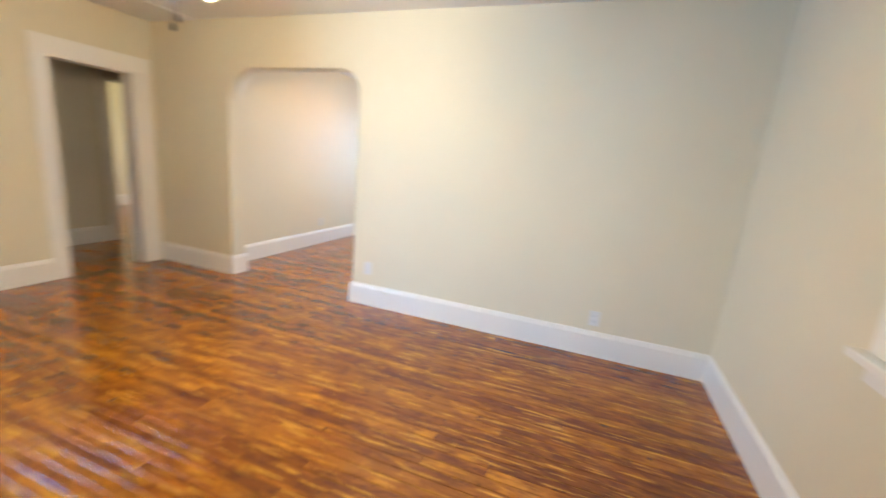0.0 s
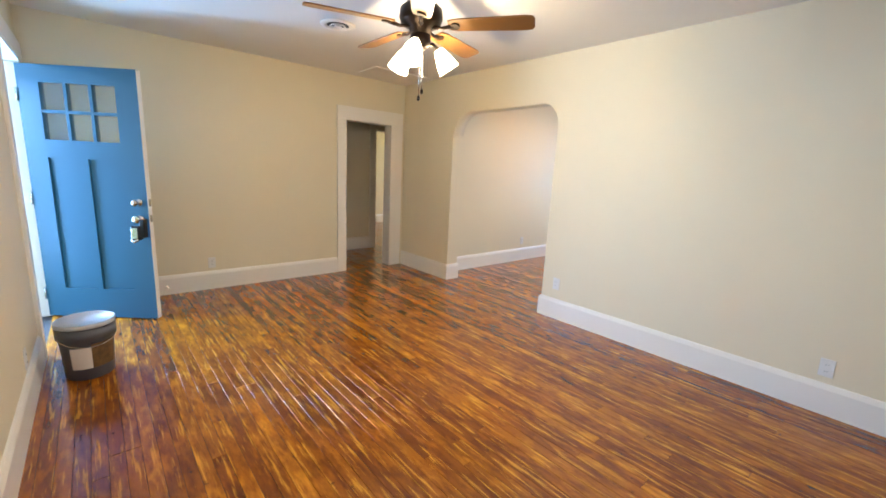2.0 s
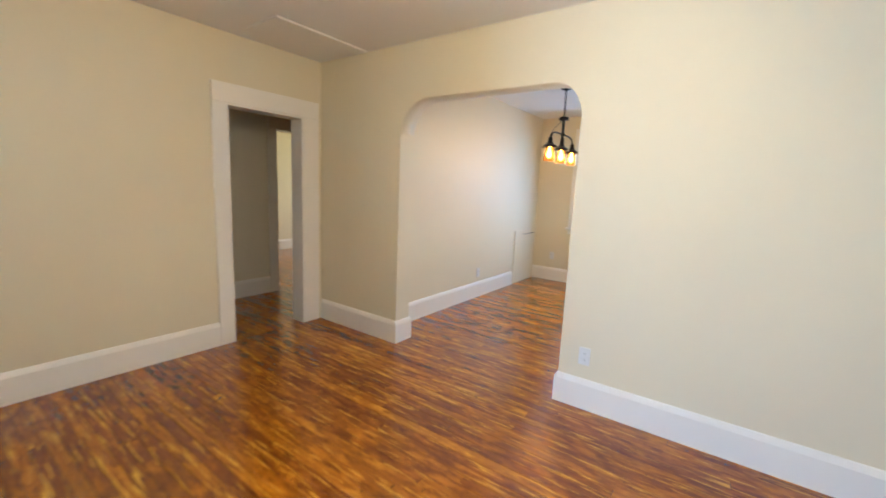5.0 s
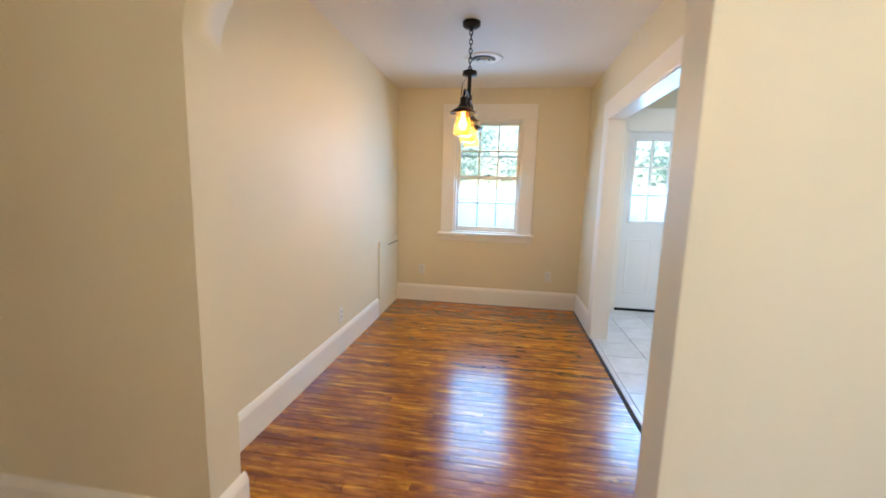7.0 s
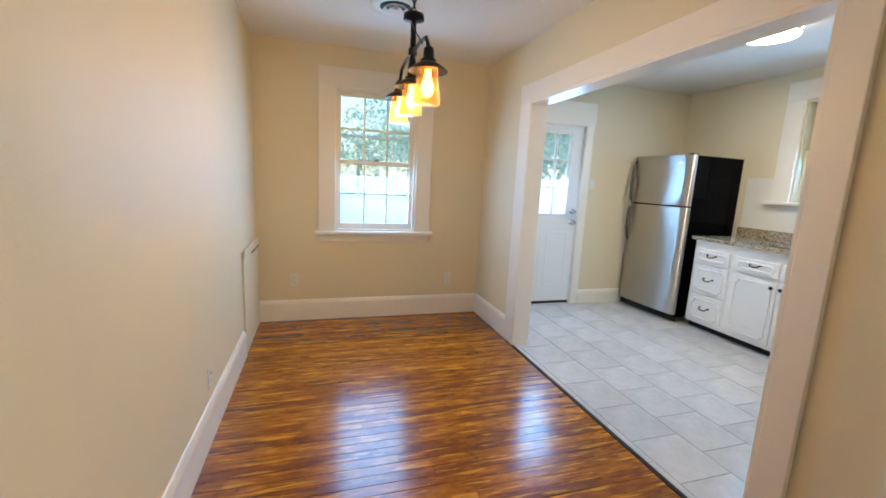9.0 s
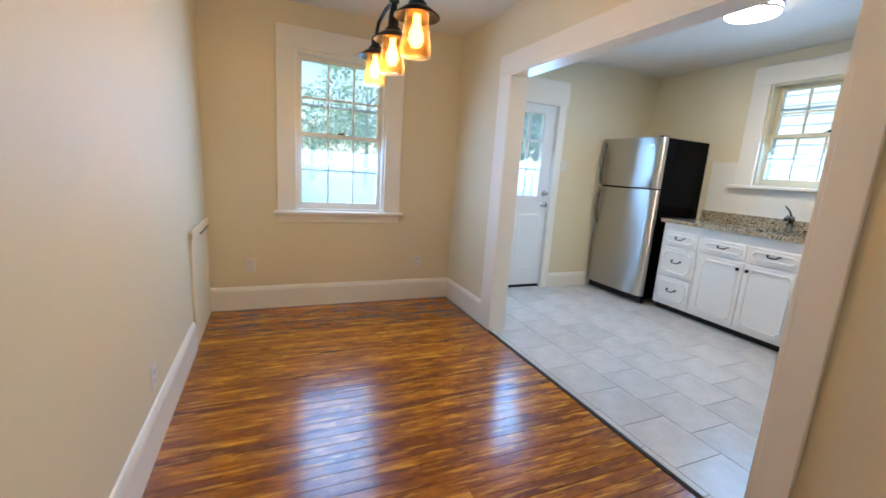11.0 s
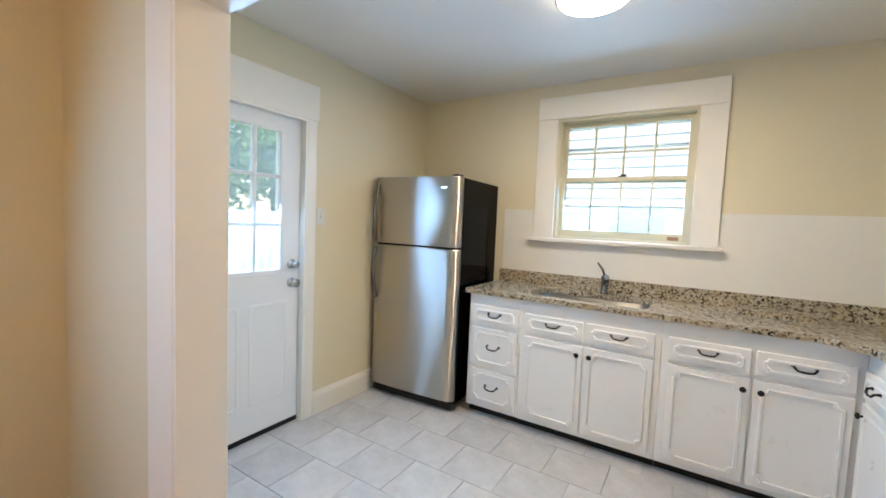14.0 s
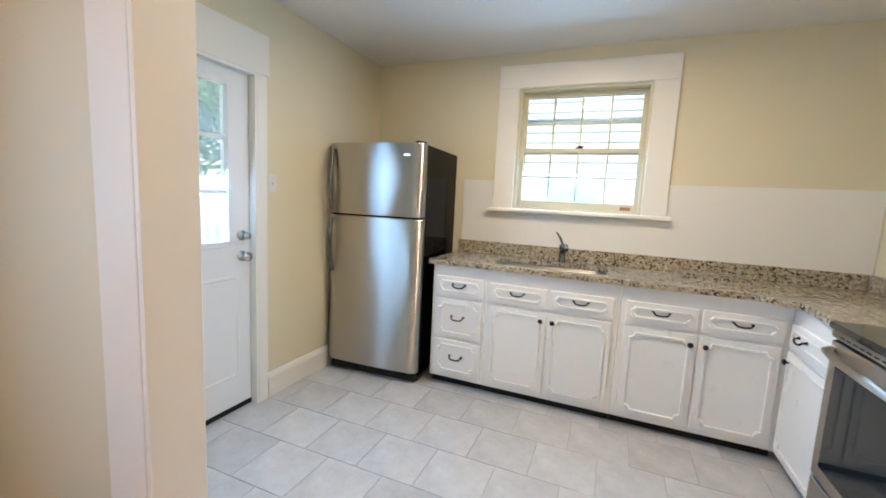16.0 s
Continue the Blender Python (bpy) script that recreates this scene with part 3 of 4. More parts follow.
def front_door():
    """Local x from the hinge along the leaf, y towards the hidden side."""
    w, t, h = 0.90, 0.045, 2.03
    m = Matrix.Translation((-3.765, -0.195, 0.012)) @ Matrix.Rotation(math.atan2(-0.555, 0.705), 4, "Z")
    d = tagged(new("door_1"), "blue painted front door with six small panes, standing open", "door", kind="structure")
    gx, gz = (0.16, 0.73), (1.47, 1.90)
    px, pz = ((0.16, 0.42), (0.47, 0.73)), (0.25, 1.33)
    bm = bmesh.new()
    bx(bm, 0, 0.16, 0, t, 0, h)
    bx(bm, 0.73, w, 0, t, 0, h)
    for z0, z1 in ((0, 0.25), (1.33, 1.47), (1.90, h)):
        bx(bm, 0.16, 0.73, 0, t, z0, z1)
    bx(bm, 0.42, 0.47, 0, t, 0.25, 1.33)
    leaf = part("leaf", bm, BLUE, d, m=m)
    for a, b in px:
        part("panel", box(a, b, 0.016, t - 0.016, *pz), BLUE, leaf, m=m)
    for c in range(3):
        for r in range(2):
            x0 = gx[0] + 0.19 * c
            z0 = gz[0] + 0.215 * r
            p = part("pane", box(x0, x0 + 0.19, 0.02, 0.024, z0, z0 + 0.215), GLASS, leaf, m=m)
            p.visible_shadow = False
    for x in (0.35, 0.54):
        part("muntin", box(x - 0.012, x + 0.012, 0.002, t - 0.002, *gz), BLUE, leaf, m=m)
    part("muntin", box(*gx, 0.003, t - 0.003, 1.673, 1.697), BLUE, leaf, m=m)
    edge = part("edge", box(w, w + 0.003, 0.001, t - 0.001, 0.002, h - 0.002), TRIM, leaf, "unpainted white door edge", m=m)
    for z, hh in ((1.0, 0.03), (0.87, 0.03)):
        part("latch_plate", box(w + 0.003, w + 0.006, 0.01, 0.035, z - hh, z + hh, 0.001), CHROME, leaf, m=m)
    knob(leaf, (0.83, -0.0, 1.0), -1, 0.027, m, "chrome deadbolt", "deadbolt")
    knob(leaf, (0.83, -0.0, 0.865), -1, 0.032, m)
    knob(leaf, (0.83, t, 0.865), 1, 0.032, m)
    lb = box(0.795, 0.865, -0.075, -0.03, 0.70, 0.815, 0.008)
    bx(lb, 0.86, 0.90, -0.065, -0.02, 0.72, 0.87, 0.006)
    part("lockbox", lb, BLACKM, leaf, "black key lockbox hung on the knob", m=m)
    part("lockbox_face", box(0.80, 0.85, -0.08, -0.075, 0.71, 0.80, 0.002), CHROME, leaf, m=m)
    part("lockbox_lever", tube(bmesh.new(), [(0.80, -0.085, 0.70), (0.83, -0.095, 0.69), (0.86, -0.085, 0.705)], 0.012), CHROME, leaf, m=m)
    for z in (0.2, 1.0, 1.8):
        part("hinge", lathe(bmesh.new(), [(0.008, -0.05), (0.008, 0.05)], (-0.004, -0.006, z), 10), CHROME, leaf, m=m)
    return d


front_door()


def back_door():
    """Half-glazed kitchen door, closed. Local x along -y of the world from the hidden hinge."""
    m = Matrix.Translation((KX + 0.03, -3.35, 0.02)) @ Matrix.Rotation(radians(-90), 4, "Z")
    d = tagged(new("door_2"), "white kitchen back door with nine panes, closed", "door", kind="structure")
    w, h, t = 0.78, 2.025, 0.045
    gx, gz = (0.07, 0.65), (1.03, 1.95)
    bm = bmesh.new()
    bx(bm, 0, gx[0], 0, t, 0, h)
    bx(bm, gx[1], w, 0, t, 0, h)
    bx(bm, *gx, 0, t, gz[1], h)
    bx(bm, *gx, 0, t, 0, gz[0])
    leaf = part("leaf", bm, DOORW, d, m=m)
    rim = bmesh.new()
    for a, b, c, e in ((gx[0] - 0.01, gx[0] + 0.02, *gz), (gx[1] - 0.02, gx[1] + 0.01, *gz), (gx[0] - 0.01, gx[1] + 0.01, gz[0] - 0.015, gz[0] + 0.02), (gx[0] - 0.01, gx[1] + 0.01, gz[1] - 0.02, gz[1] + 0.015)):
        bx(rim, a, b, -0.008, t + 0.008, c, e, 0.004)
    part("glazing_bead", rim, DOORW, leaf, m=m)
    for c in (1, 2):
        x = gx[0] + (gx[1] - gx[0]) * c / 3
        part("muntin", box(x - 0.01, x + 0.01, 0.004, t - 0.004, *gz), DOORW, leaf, m=m)
        z = gz[0] + (gz[1] - gz[0]) * c / 3
        part("muntin", box(*gx, 0.005, t - 0.005, z - 0.01, z + 0.01), DOORW, leaf, m=m)
    for c in range(3):
        for r in range(3):
            x0, z0 = gx[0] + (gx[1] - gx[0]) * c / 3, gz[0] + (gz[1] - gz[0]) * r / 3
            p = part("pane", box(x0, x0 + (gx[1] - gx[0]) / 3, 0.02, 0.024, z0, z0 + (gz[1] - gz[0]) / 3), GLASS, leaf, m=m)
            p.visible_shadow = False
    for a, b in ((0.08, 0.36), (0.42, 0.70)):
        part("panel_molding", notched(a, b, 0.2, 0.84, 0.012, 0.0, 0.003, 0.022), DOORW, leaf, m=m)
    knob(leaf, (0.72, 0, 0.955), -1, 0.03, m)
    knob(leaf, (0.72, 0, 1.08), -1, 0.022, m, "satin nickel deadbolt", "deadbolt")
    # Black strip added along the foot imitates the shaded gap under the door.
    part("door_gap_shade", box(0.0, w, -0.006, 0.0, -0.01, 0.02), BLACKM, leaf, "dark strip for the shade in the gap under the door", m=m)
    return d


back_door()


# ---------- small wall fittings ----------
def outlet(m, kind="outlet", label="white plastic double wall outlet"):
    """Local: plate in the xz plane, y out of the wall into the room is negative."""
    o = thing(kind, m.translation, label, kind, "wall outlets" if kind == "outlet" else "")
    part("plate", box(-0.036, 0.036, -0.006, 0, -0.058, 0.058, 0.003), PLATE, o, m=m)
    if kind == "outlet":
        for z in (-0.022, 0.022):
            s = part("socket", lathe(bmesh.new(), [(0.017, -0.0075), (0.017, 0.0)], (0, 0, z), 16, "y"), PLATE, o, m=m)
            for x in (-0.006, 0.006):
                part("slot", box(x - 0.001, x + 0.001, -0.0085, -0.0072, z - 0.006, z + 0.005), BLACKM, s, m=m)
    else:
        part("toggle", box(-0.005, 0.005, -0.016, -0.005, -0.01, 0.012, 0.002), PLATE, o, m=m)
    return o


def facing(x, y, z, turn):
    return Matrix.Translation((x, y, z)) @ Matrix.Rotation(radians(turn), 4, "Z")


outlet(facing(-2.48, 0, 0.29, 0))
outlet(facing(0, -4.66, 0.30, -90))
outlet(facing(0, -2.68, 0.35, -90))
outlet(facing(FX, -1.85, 0.28, 90))
outlet(facing(WX, -1.06, 0.39, -90))
outlet(facing(WX, -2.56, 0.38, -90))
outlet(facing(1.87, DW, 0.32, 0))
outlet(facing(KX, -4.28, 1.42, -90), "light_switch", "white plastic light switch beside the back door")
single("door_stop", tube(bmesh.new(), [(-2.9, -0.02, 0.09), (-2.9, -0.07, 0.09)], [0.012, 0.008]), CHROME, "small metal door stop on the baseboard", "door stop")
hatch = thing("access_panel", (3.18, DW, 0), "low white painted access panel in the dining wall", "panel")
part("board", box(2.86, 3.56, DW - 0.016, DW, 0.0, 0.78, 0.004), WALL, hatch)
part("rail", box(2.84, 3.58, DW - 0.026, DW - 0.016, 0.74, 0.80, 0.003), WALL, hatch)
# Long thin dark bar at the rail's lower edge.
part("latch", box(3.12, 3.50, DW - 0.034, DW - 0.026, 0.735, 0.742), BRONZE, hatch, "thin dark bar along the lower edge of the rail")


def ceiling_vent(x, y, r):
    v = thing("ceiling_vent", (x, y, 2.5), "round white metal ceiling air vent", "vent", "ceiling vents")
    part("flange", lathe(bmesh.new(), [(r * 0.62, 2.499), (r, 2.4985), (r * 0.98, 2.492), (r * 0.72, 2.488), (r * 0.62, 2.494)], (x, y, 0), 32, caps=False), TRIM, v)
    # Black disc on the closed ceiling stands in for the shaded duct.
    part("duct_shade", lathe(bmesh.new(), [(r * 0.66, 2.4995), (r * 0.66, 2.498)], (x, y, 0), 32), BLACKM, v, "black disc for the shade inside the duct")
    for k in (0.50, 0.26):
        part("ring", lathe(bmesh.new(), [(r * (k - 0.10), 2.494), (r * k, 2.478), (r * (k - 0.02), 2.476), (r * (k - 0.12), 2.492)], (x, y, 0), 32, caps=False), TRIM, v)
    return v


ceiling_vent(-1.77, -1.57, 0.14)
ceiling_vent(2.58, -1.78, 0.17)


# ---------- ceiling fan ----------
def ceiling_fan(x, y):
    f = thing("ceiling_fan", (x, y, 2.5), "dark bronze ceiling fan with five oak blades and lit glass shades", "ceiling fan")
    part("canopy", lathe(bmesh.new(), [(0.075, 2.559), (0.072, 2.53), (0.045, 2.505), (0.02, 2.50), (0.02, 2.41)], (x, y, 0)), BRONZE, f)
    part("motor", lathe(bmesh.new(), [(0.03, 2.42), (0.09, 2.41), (0.125, 2.38), (0.13, 2.33), (0.115, 2.295), (0.07, 2.275), (0.06, 2.24)], (x, y, 0)), BRONZE, f)
    part("switch_cup", lathe(bmesh.new(), [(0.06, 2.25), (0.062, 2.20), (0.05, 2.17), (0.02, 2.155), (0.0001, 2.15)], (x, y, 0)), BRONZE, f)
    for k in range(5):
        a = radians(-54 + 72 * k)
        m = Matrix.Translation((x, y, 2.285)) @ Matrix.Rotation(a, 4, "Z") @ Matrix.Rotation(radians(-12), 4, "X")
        arm = tube(bmesh.new(), [(0.07, 0, 0.0), (0.13, 0, -0.012), (0.2, 0, 0.0)], [0.012, 0.01, 0.012])
        lathe(arm, [(0.028, -0.008), (0.028, 0.002)], (0.21, 0, 0), 16)
        bladed = bmesh.new()
        pts = [(0.17, 0.045), (0.22, 0.058), (0.62, 0.07), (0.655, 0.062), (0.668, 0.04)]
        ring = pts + [(u, -v) for u, v in reversed(pts)]
        lo, hi = [[bladed.verts.new((u, v, z)) for u, v in ring] for z in (0.002, 0.010)]
        bladed.faces.new(lo[::-1])
        bladed.faces.new(hi)
        for i in range(len(ring)):
            j = (i + 1) % len(ring)
            bladed.faces.new((lo[i], lo[j], hi[j], hi[i]))
        b = part("blade", bladed, BLADE, f, "honey oak fan blade", m)
        part("blade_arm", arm, BRONZE, b, m=m)
    for k in range(3):
        a = radians(-21 + 120 * k)
        c, s = math.cos(a), math.sin(a)
        part("lamp_arm", tube(bmesh.new(), [(x + 0.03 * c, y + 0.03 * s, 2.19), (x + 0.08 * c, y + 0.08 * s, 2.20), (x + 0.115 * c, y + 0.115 * s, 2.175)], 0.011), BRONZE, f)
        m = Matrix.Translation((x + 0.115 * c, y + 0.115 * s, 2.175)) @ Matrix.Rotation(a, 4, "Z") @ Matrix.Rotation(radians(-36), 4, "Y")
        sh = lathe(bmesh.new(), [(0.024, 0.0), (0.034, -0.02), (0.052, -0.07), (0.062, -0.115), (0.066, -0.135), (0.060, -0.133), (0.05, -0.1), (0.0001, -0.09)])
        part("shade", sh, FROST, f, "lit frosted glass bell shade", m)
    for dx, dy, z in ((-0.03, -0.04, 1.893), (0.015, -0.01, 1.942)):
        ch = part("pull_chain", tube(bmesh.new(), [(x + dx, y + dy, 2.17), (x + dx, y + dy, z)], 0.0025, 6), CHROME, f)
        part("pull", lathe(bmesh.new(), [(0.003, z), (0.008, z - 0.012), (0.009, z - 0.03), (0.0001, z - 0.036)], (x + dx, y + dy, 0), 10), BRONZE, ch)
    f.matrix_basis = Matrix.Translation((x, y, 2.44))
    return f


FAN = (-1.81, -2.74)
ceiling_fan(*FAN)
lamp("fan_light", (FAN[0] + 0.07, FAN[1] + 0.07, 1.99), 10.0, (1.0, 0.80, 0.52), 0.04)


# ---------- dining pendant ----------
def pendant(x, y, gap):
    p = thing("pendant_light", (x, y, 2.5), "black iron three-lamp linear pendant with amber glass jars", "pendant light")
    part("canopy", lathe(bmesh.new(), [(0.062, 2.499), (0.062, 2.475), (0.05, 2.462), (0.012, 2.455), (0.012, 2.44)], (x, y, 0)), BLACKM, p)
    for k in range(9):
        z = 2.43 - 0.03 * k
        pts = []
        for i in range(13):
            a = 2 * math.pi * i / 12
            u = 0.011 * math.cos(a)
            pts.append((x + (u if k % 2 else 0), y + (0 if k % 2 else u), z + 0.02 * math.sin(a)))
        part("chain_link", tube(bmesh.new(), pts, 0.0035, 6), BLACKM, p)
    part("hub", lathe(bmesh.new(), [(0.012, 2.19), (0.05, 2.175), (0.052, 2.15), (0.014, 2.145), (0.014, 2.02), (0.022, 2.015), (0.022, 1.985), (0.0001, 1.98)], (x, y, 0)), BLACKM, p)
    bar = tube(bmesh.new(), [(x - gap, y, 1.93), (x - gap * 0.85, y, 1.985), (x - gap * 0.5, y, 2.0), (x, y, 2.0), (x + gap * 0.5, y, 2.0), (x + gap * 0.85, y, 1.985), (x + gap, y, 1.93)], 0.009)
    part("bar", bar, BLACKM, p)
    part("wire", tube(bmesh.new(), [(x - gap * 0.9, y + 0.02, 1.95), (x - gap * 0.5, y + 0.03, 2.05), (x - 0.01, y + 0.015, 2.14)], 0.003, 6), BLACKM, p)
    for k in (-1, 0, 1):
        lx = x + gap * k
        part("socket", lathe(bmesh.new(), [(0.012, 1.985 if k == 0 else 1.935), (0.022, 1.925), (0.024, 1.885), (0.034, 1.88), (0.034, 1.862)], (lx, y, 0)), BLACKM, p)
        sh = part("shade", lathe(bmesh.new(), [(0.03, 1.872), (0.05, 1.862), (0.086, 1.836), (0.086, 1.831), (0.048, 1.854), (0.0001, 1.858)], (lx, y, 0), 28), BRONZE, p, "dark flared metal shade")
        jar = lathe(bmesh.new(), [(0.043, 1.852), (0.047, 1.80), (0.056, 1.74), (0.060, 1.71), (0.054, 1.695), (0.0001, 1.692), (0.0001, 1.695), (0.052, 1.698), (0.057, 1.711), (0.053, 1.741), (0.044, 1.80), (0.040, 1.852)], (lx, y, 0), 28)
        j = part("jar", jar, AMBER, sh, "amber glass jar shade")
        j.visible_shadow = False
        b = part("bulb", lathe(bmesh.new(), [(0.012, 1.84), (0.014, 1.81), (0.026, 1.775), (0.028, 1.755), (0.018, 1.732), (0.0001, 1.725)], (lx, y, 0), 16), BULB, sh, "lit filament bulb")
        b.visible_shadow = False
    return p


PEN = (1.80, -1.74)
pendant(*PEN, 0.33)
for k in (-1, 0, 1):
    lamp("pendant_bulb", (PEN[0] + 0.33 * k, PEN[1], 1.77), 1.05, (1.0, 0.72, 0.42), 0.03)


# ---------- kitchen ceiling light ----------
def flush_light(x, y):
    f = thing("ceiling_light", (x, y, 2.53), "round flush ceiling light with a lit white diffuser and brushed rim", "ceiling light")
    part("rim", lathe(bmesh.new(), [(0.165, 2.529), (0.172, 2.52), (0.172, 2.505), (0.16, 2.50), (0.16, 2.529)], (x, y, 0), 40, caps=False), CHROME, f)
    part("diffuser", lathe(bmesh.new(), [(0.162, 2.515), (0.166, 2.49), (0.155, 2.462), (0.12, 2.452), (0.0001, 2.448)], (x, y, 0), 40), DIFF, f)
    part("band", lathe(bmesh.new(), [(0.166, 2.482), (0.171, 2.48), (0.171, 2.47), (0.163, 2.468)], (x, y, 0), 40, caps=False), CHROME, f)


flush_light(1.92, -4.30)
disc = bpy.data.lights.new("kitchen_light", "AREA")
disc.shape, disc.size, disc.energy, disc.color = "DISK", 0.30, 4.6, (1.0, 0.92, 0.80)
new("kitchen_light", disc).matrix_basis = Matrix.Translation((1.92, -4.30, 2.444))


# ---------- bucket ----------
def bucket(x, y):
    b = thing("paint_bucket", (x, y, 0), "grey plastic paint bucket with a pale lid and printed label", "bucket")
    body = part("body", lathe(bmesh.new(), [(0.118, 0.0), (0.122, 0.004), (0.136, 0.25), (0.142, 0.252), (0.145, 0.30), (0.138, 0.302), (0.138, 0.345)], (x, y, 0), 36), GREYPL, b)
    part("band", lathe(bmesh.new(), [(0.137, 0.262), (0.149, 0.262), (0.150, 0.325), (0.139, 0.325)], (x, y, 0), 36), GREYPL, body)
    part("lid", lathe(bmesh.new(), [(0.140, 0.335), (0.150, 0.337), (0.152, 0.362), (0.145, 0.366), (0.138, 0.354), (0.0001, 0.352)], (x, y, 0), 36), LIDPL, b, "pale plastic lid")
    for name, a0, a1, z0, z1, mt, lab in (("label", 232, 278, 0.075, 0.215, LABELW, "white paper label"), ("label", 278, 342, 0.075, 0.235, LABELB, "dark brown printed label")):
        bm = bmesh.new()
        rows = []
        for i in range(9):
            a = radians(a0 + (a1 - a0) * i / 8)
            rows.append([bm.verts.new((x + (0.1228 + 0.0555 * z) * math.cos(a), y + (0.1228 + 0.0555 * z) * math.sin(a), z)) for z in (z0, z1)])
        for p, q in zip(rows, rows[1:]):
            bm.faces.new((p[0], q[0], q[1], p[1]))
        part(name, bm, mt, body, lab)
    part("handle", tube(bmesh.new(), [(x + 0.148 * math.cos(t), y + 0.148 * math.sin(t), 0.28 - 0.06 * math.sin((t - 3.4) * 1.0)) for t in [3.4 + 0.157 * i for i in range(21)]], 0.003, 6), CHROME, b)


bucket(-3.50, -1.56)


# ---------- kitchen ----------
CT, CF = 0.945, -4.93  # counter height, counter front


def pull(parent, m, x, z):
    """Arched black drawer pull; local y negative is out of the front."""
    pts = [(x - 0.045, -0.002, z + 0.012), (x - 0.043, -0.02, z + 0.008), (x - 0.03, -0.026, z - 0.006), (x, -0.028, z - 0.009), (x + 0.03, -0.026, z - 0.006), (x + 0.043, -0.02, z + 0.008), (x + 0.045, -0.002, z + 0.012)]
    bm = tube(bmesh.new(), pts, 0.0055, 8)
    for s in (-1, 1):
        lathe(bm, [(0.0001, -0.005), (0.009, -0.004), (0.010, 0.0)], (x + s * 0.045, 0, z + 0.012), 10, "y")
    part("handle", bm, BLACKM, parent, "black iron pull", m)


def front(parent, m, name, x0, x1, z0, z1, pull_at=None, knob_at=None):
    """A drawer front or door with a molded frame; local y=0 is the cabinet face."""
    d = part(name, box(x0, x1, -0.018, 0.0, z0, z1, 0.003), CAB, parent, m=m)
    inset = 0.028 if name == "drawer" else 0.03
    part("molding", notched(x0 + inset, x1 - inset, z0 + inset, z1 - inset, 0.016 if name == "drawer" and z1 - z0 < 0.2 else 0.03, -0.018, 0.009, 0.016), CAB, d, m=m)
    mm = m @ Matrix.Translation((0, -0.018, 0))
    if pull_at:
        pull(d, mm, *pull_at)
    if knob_at:
        part("knob", lathe(bmesh.new(), [(0.006, 0), (0.006, -0.012), (0.015, -0.018), (0.016, -0.024), (0.010, -0.029), (0.0001, -0.03)], (knob_at[0], 0, knob_at[1]), 14, "y"), BLACKM, d, "black round knob", mm)
    return d


def cabinet(m, w, depth, fronts, label, hollow=False):
    """Local x along the face from 0 to w, y into the cabinet."""
    c = thing("base_cabinet", m.translation, label, "cabinet", "kitchen base cabinets")
    body = bmesh.new()
    if hollow:
        bx(body, 0.001, w - 0.001, 0.0, 0.02, 0.07, CT - 0.036, 0.001)
        bx(body, 0.001, w - 0.001, 0.021, depth, 0.07, 0.70)
    else:
        bx(body, 0.001, w - 0.001, 0.0, depth, 0.07, CT - 0.036, 0.002)
    part("body", body, CAB, c, m=m)
    # Toe kick in near black: shade of the recess is put into its colour.
    part("toe_kick", box(0.001, w - 0.001, 0.06, depth, 0.0, 0.07), BLACKM, c, "recessed toe kick, black for the shade under the cabinet", m)
    for f in fronts:
        d = front(c, m, *f)
        if f[0] == "door":
            hx = f[1] - 0.003 if f[6][0] > (f[1] + f[2]) / 2 else f[2] + 0.003
            for z in (f[3] + 0.07, f[4] - 0.07):
                part("hinge", box(hx - 0.006, hx + 0.006, -0.010, -0.0005, z - 0.022, z + 0.022, 0.002), CAB, d, m=m)
    return c


CFACE = -4.965
south = lambda x: Matrix.Translation((x, CFACE, 0)) @ Matrix.Rotation(radians(180), 4, "Z")
DEP = CFACE - KY - 0.008
cabinet(south(2.83), 0.40, DEP, [("drawer", 0.03, 0.385, 0.69, 0.83, (0.207, 0.765)), ("drawer", 0.03, 0.385, 0.385, 0.665, (0.207, 0.53)), ("drawer", 0.03, 0.385, 0.10, 0.36, (0.207, 0.235))], "white painted base cabinet with three drawers")
for x, lab in ((2.43, "white painted sink base cabinet with two doors"), (1.57, "white painted base cabinet with two drawers and doors")):
    w = 0.86 if x > 2 else 0.85
    h = w / 2
    cabinet(south(x), w, DEP, [("drawer", 0.035, h - 0.012, 0.69, 0.82, (h / 2 + 0.012, 0.765)), ("drawer", h + 0.012, w - 0.035, 0.69, 0.82, (h * 1.5 - 0.012, 0.765)), ("door", 0.035, h - 0.006, 0.10, 0.665, None, (h - 0.038, 0.61)), ("door", h + 0.006, w - 0.035, 0.10, 0.665, None, (h + 0.038, 0.61))], lab, x > 2)
east = lambda y: Matrix.Translation((0.72, y, 0)) @ Matrix.Rotation(radians(90), 4, "Z")
cabinet(east(CFACE), 0.55, 0.54, [("drawer", 0.04, 0.535, 0.69, 0.82, (0.19, 0.755)), ("door", 0.04, 0.535, 0.10, 0.665, None, (0.075, 0.61))], "white painted corner base cabinet beside the range")
cabinet(east(-3.64), 0.19, 0.54, [], "narrow white painted end cabinet beside the range")


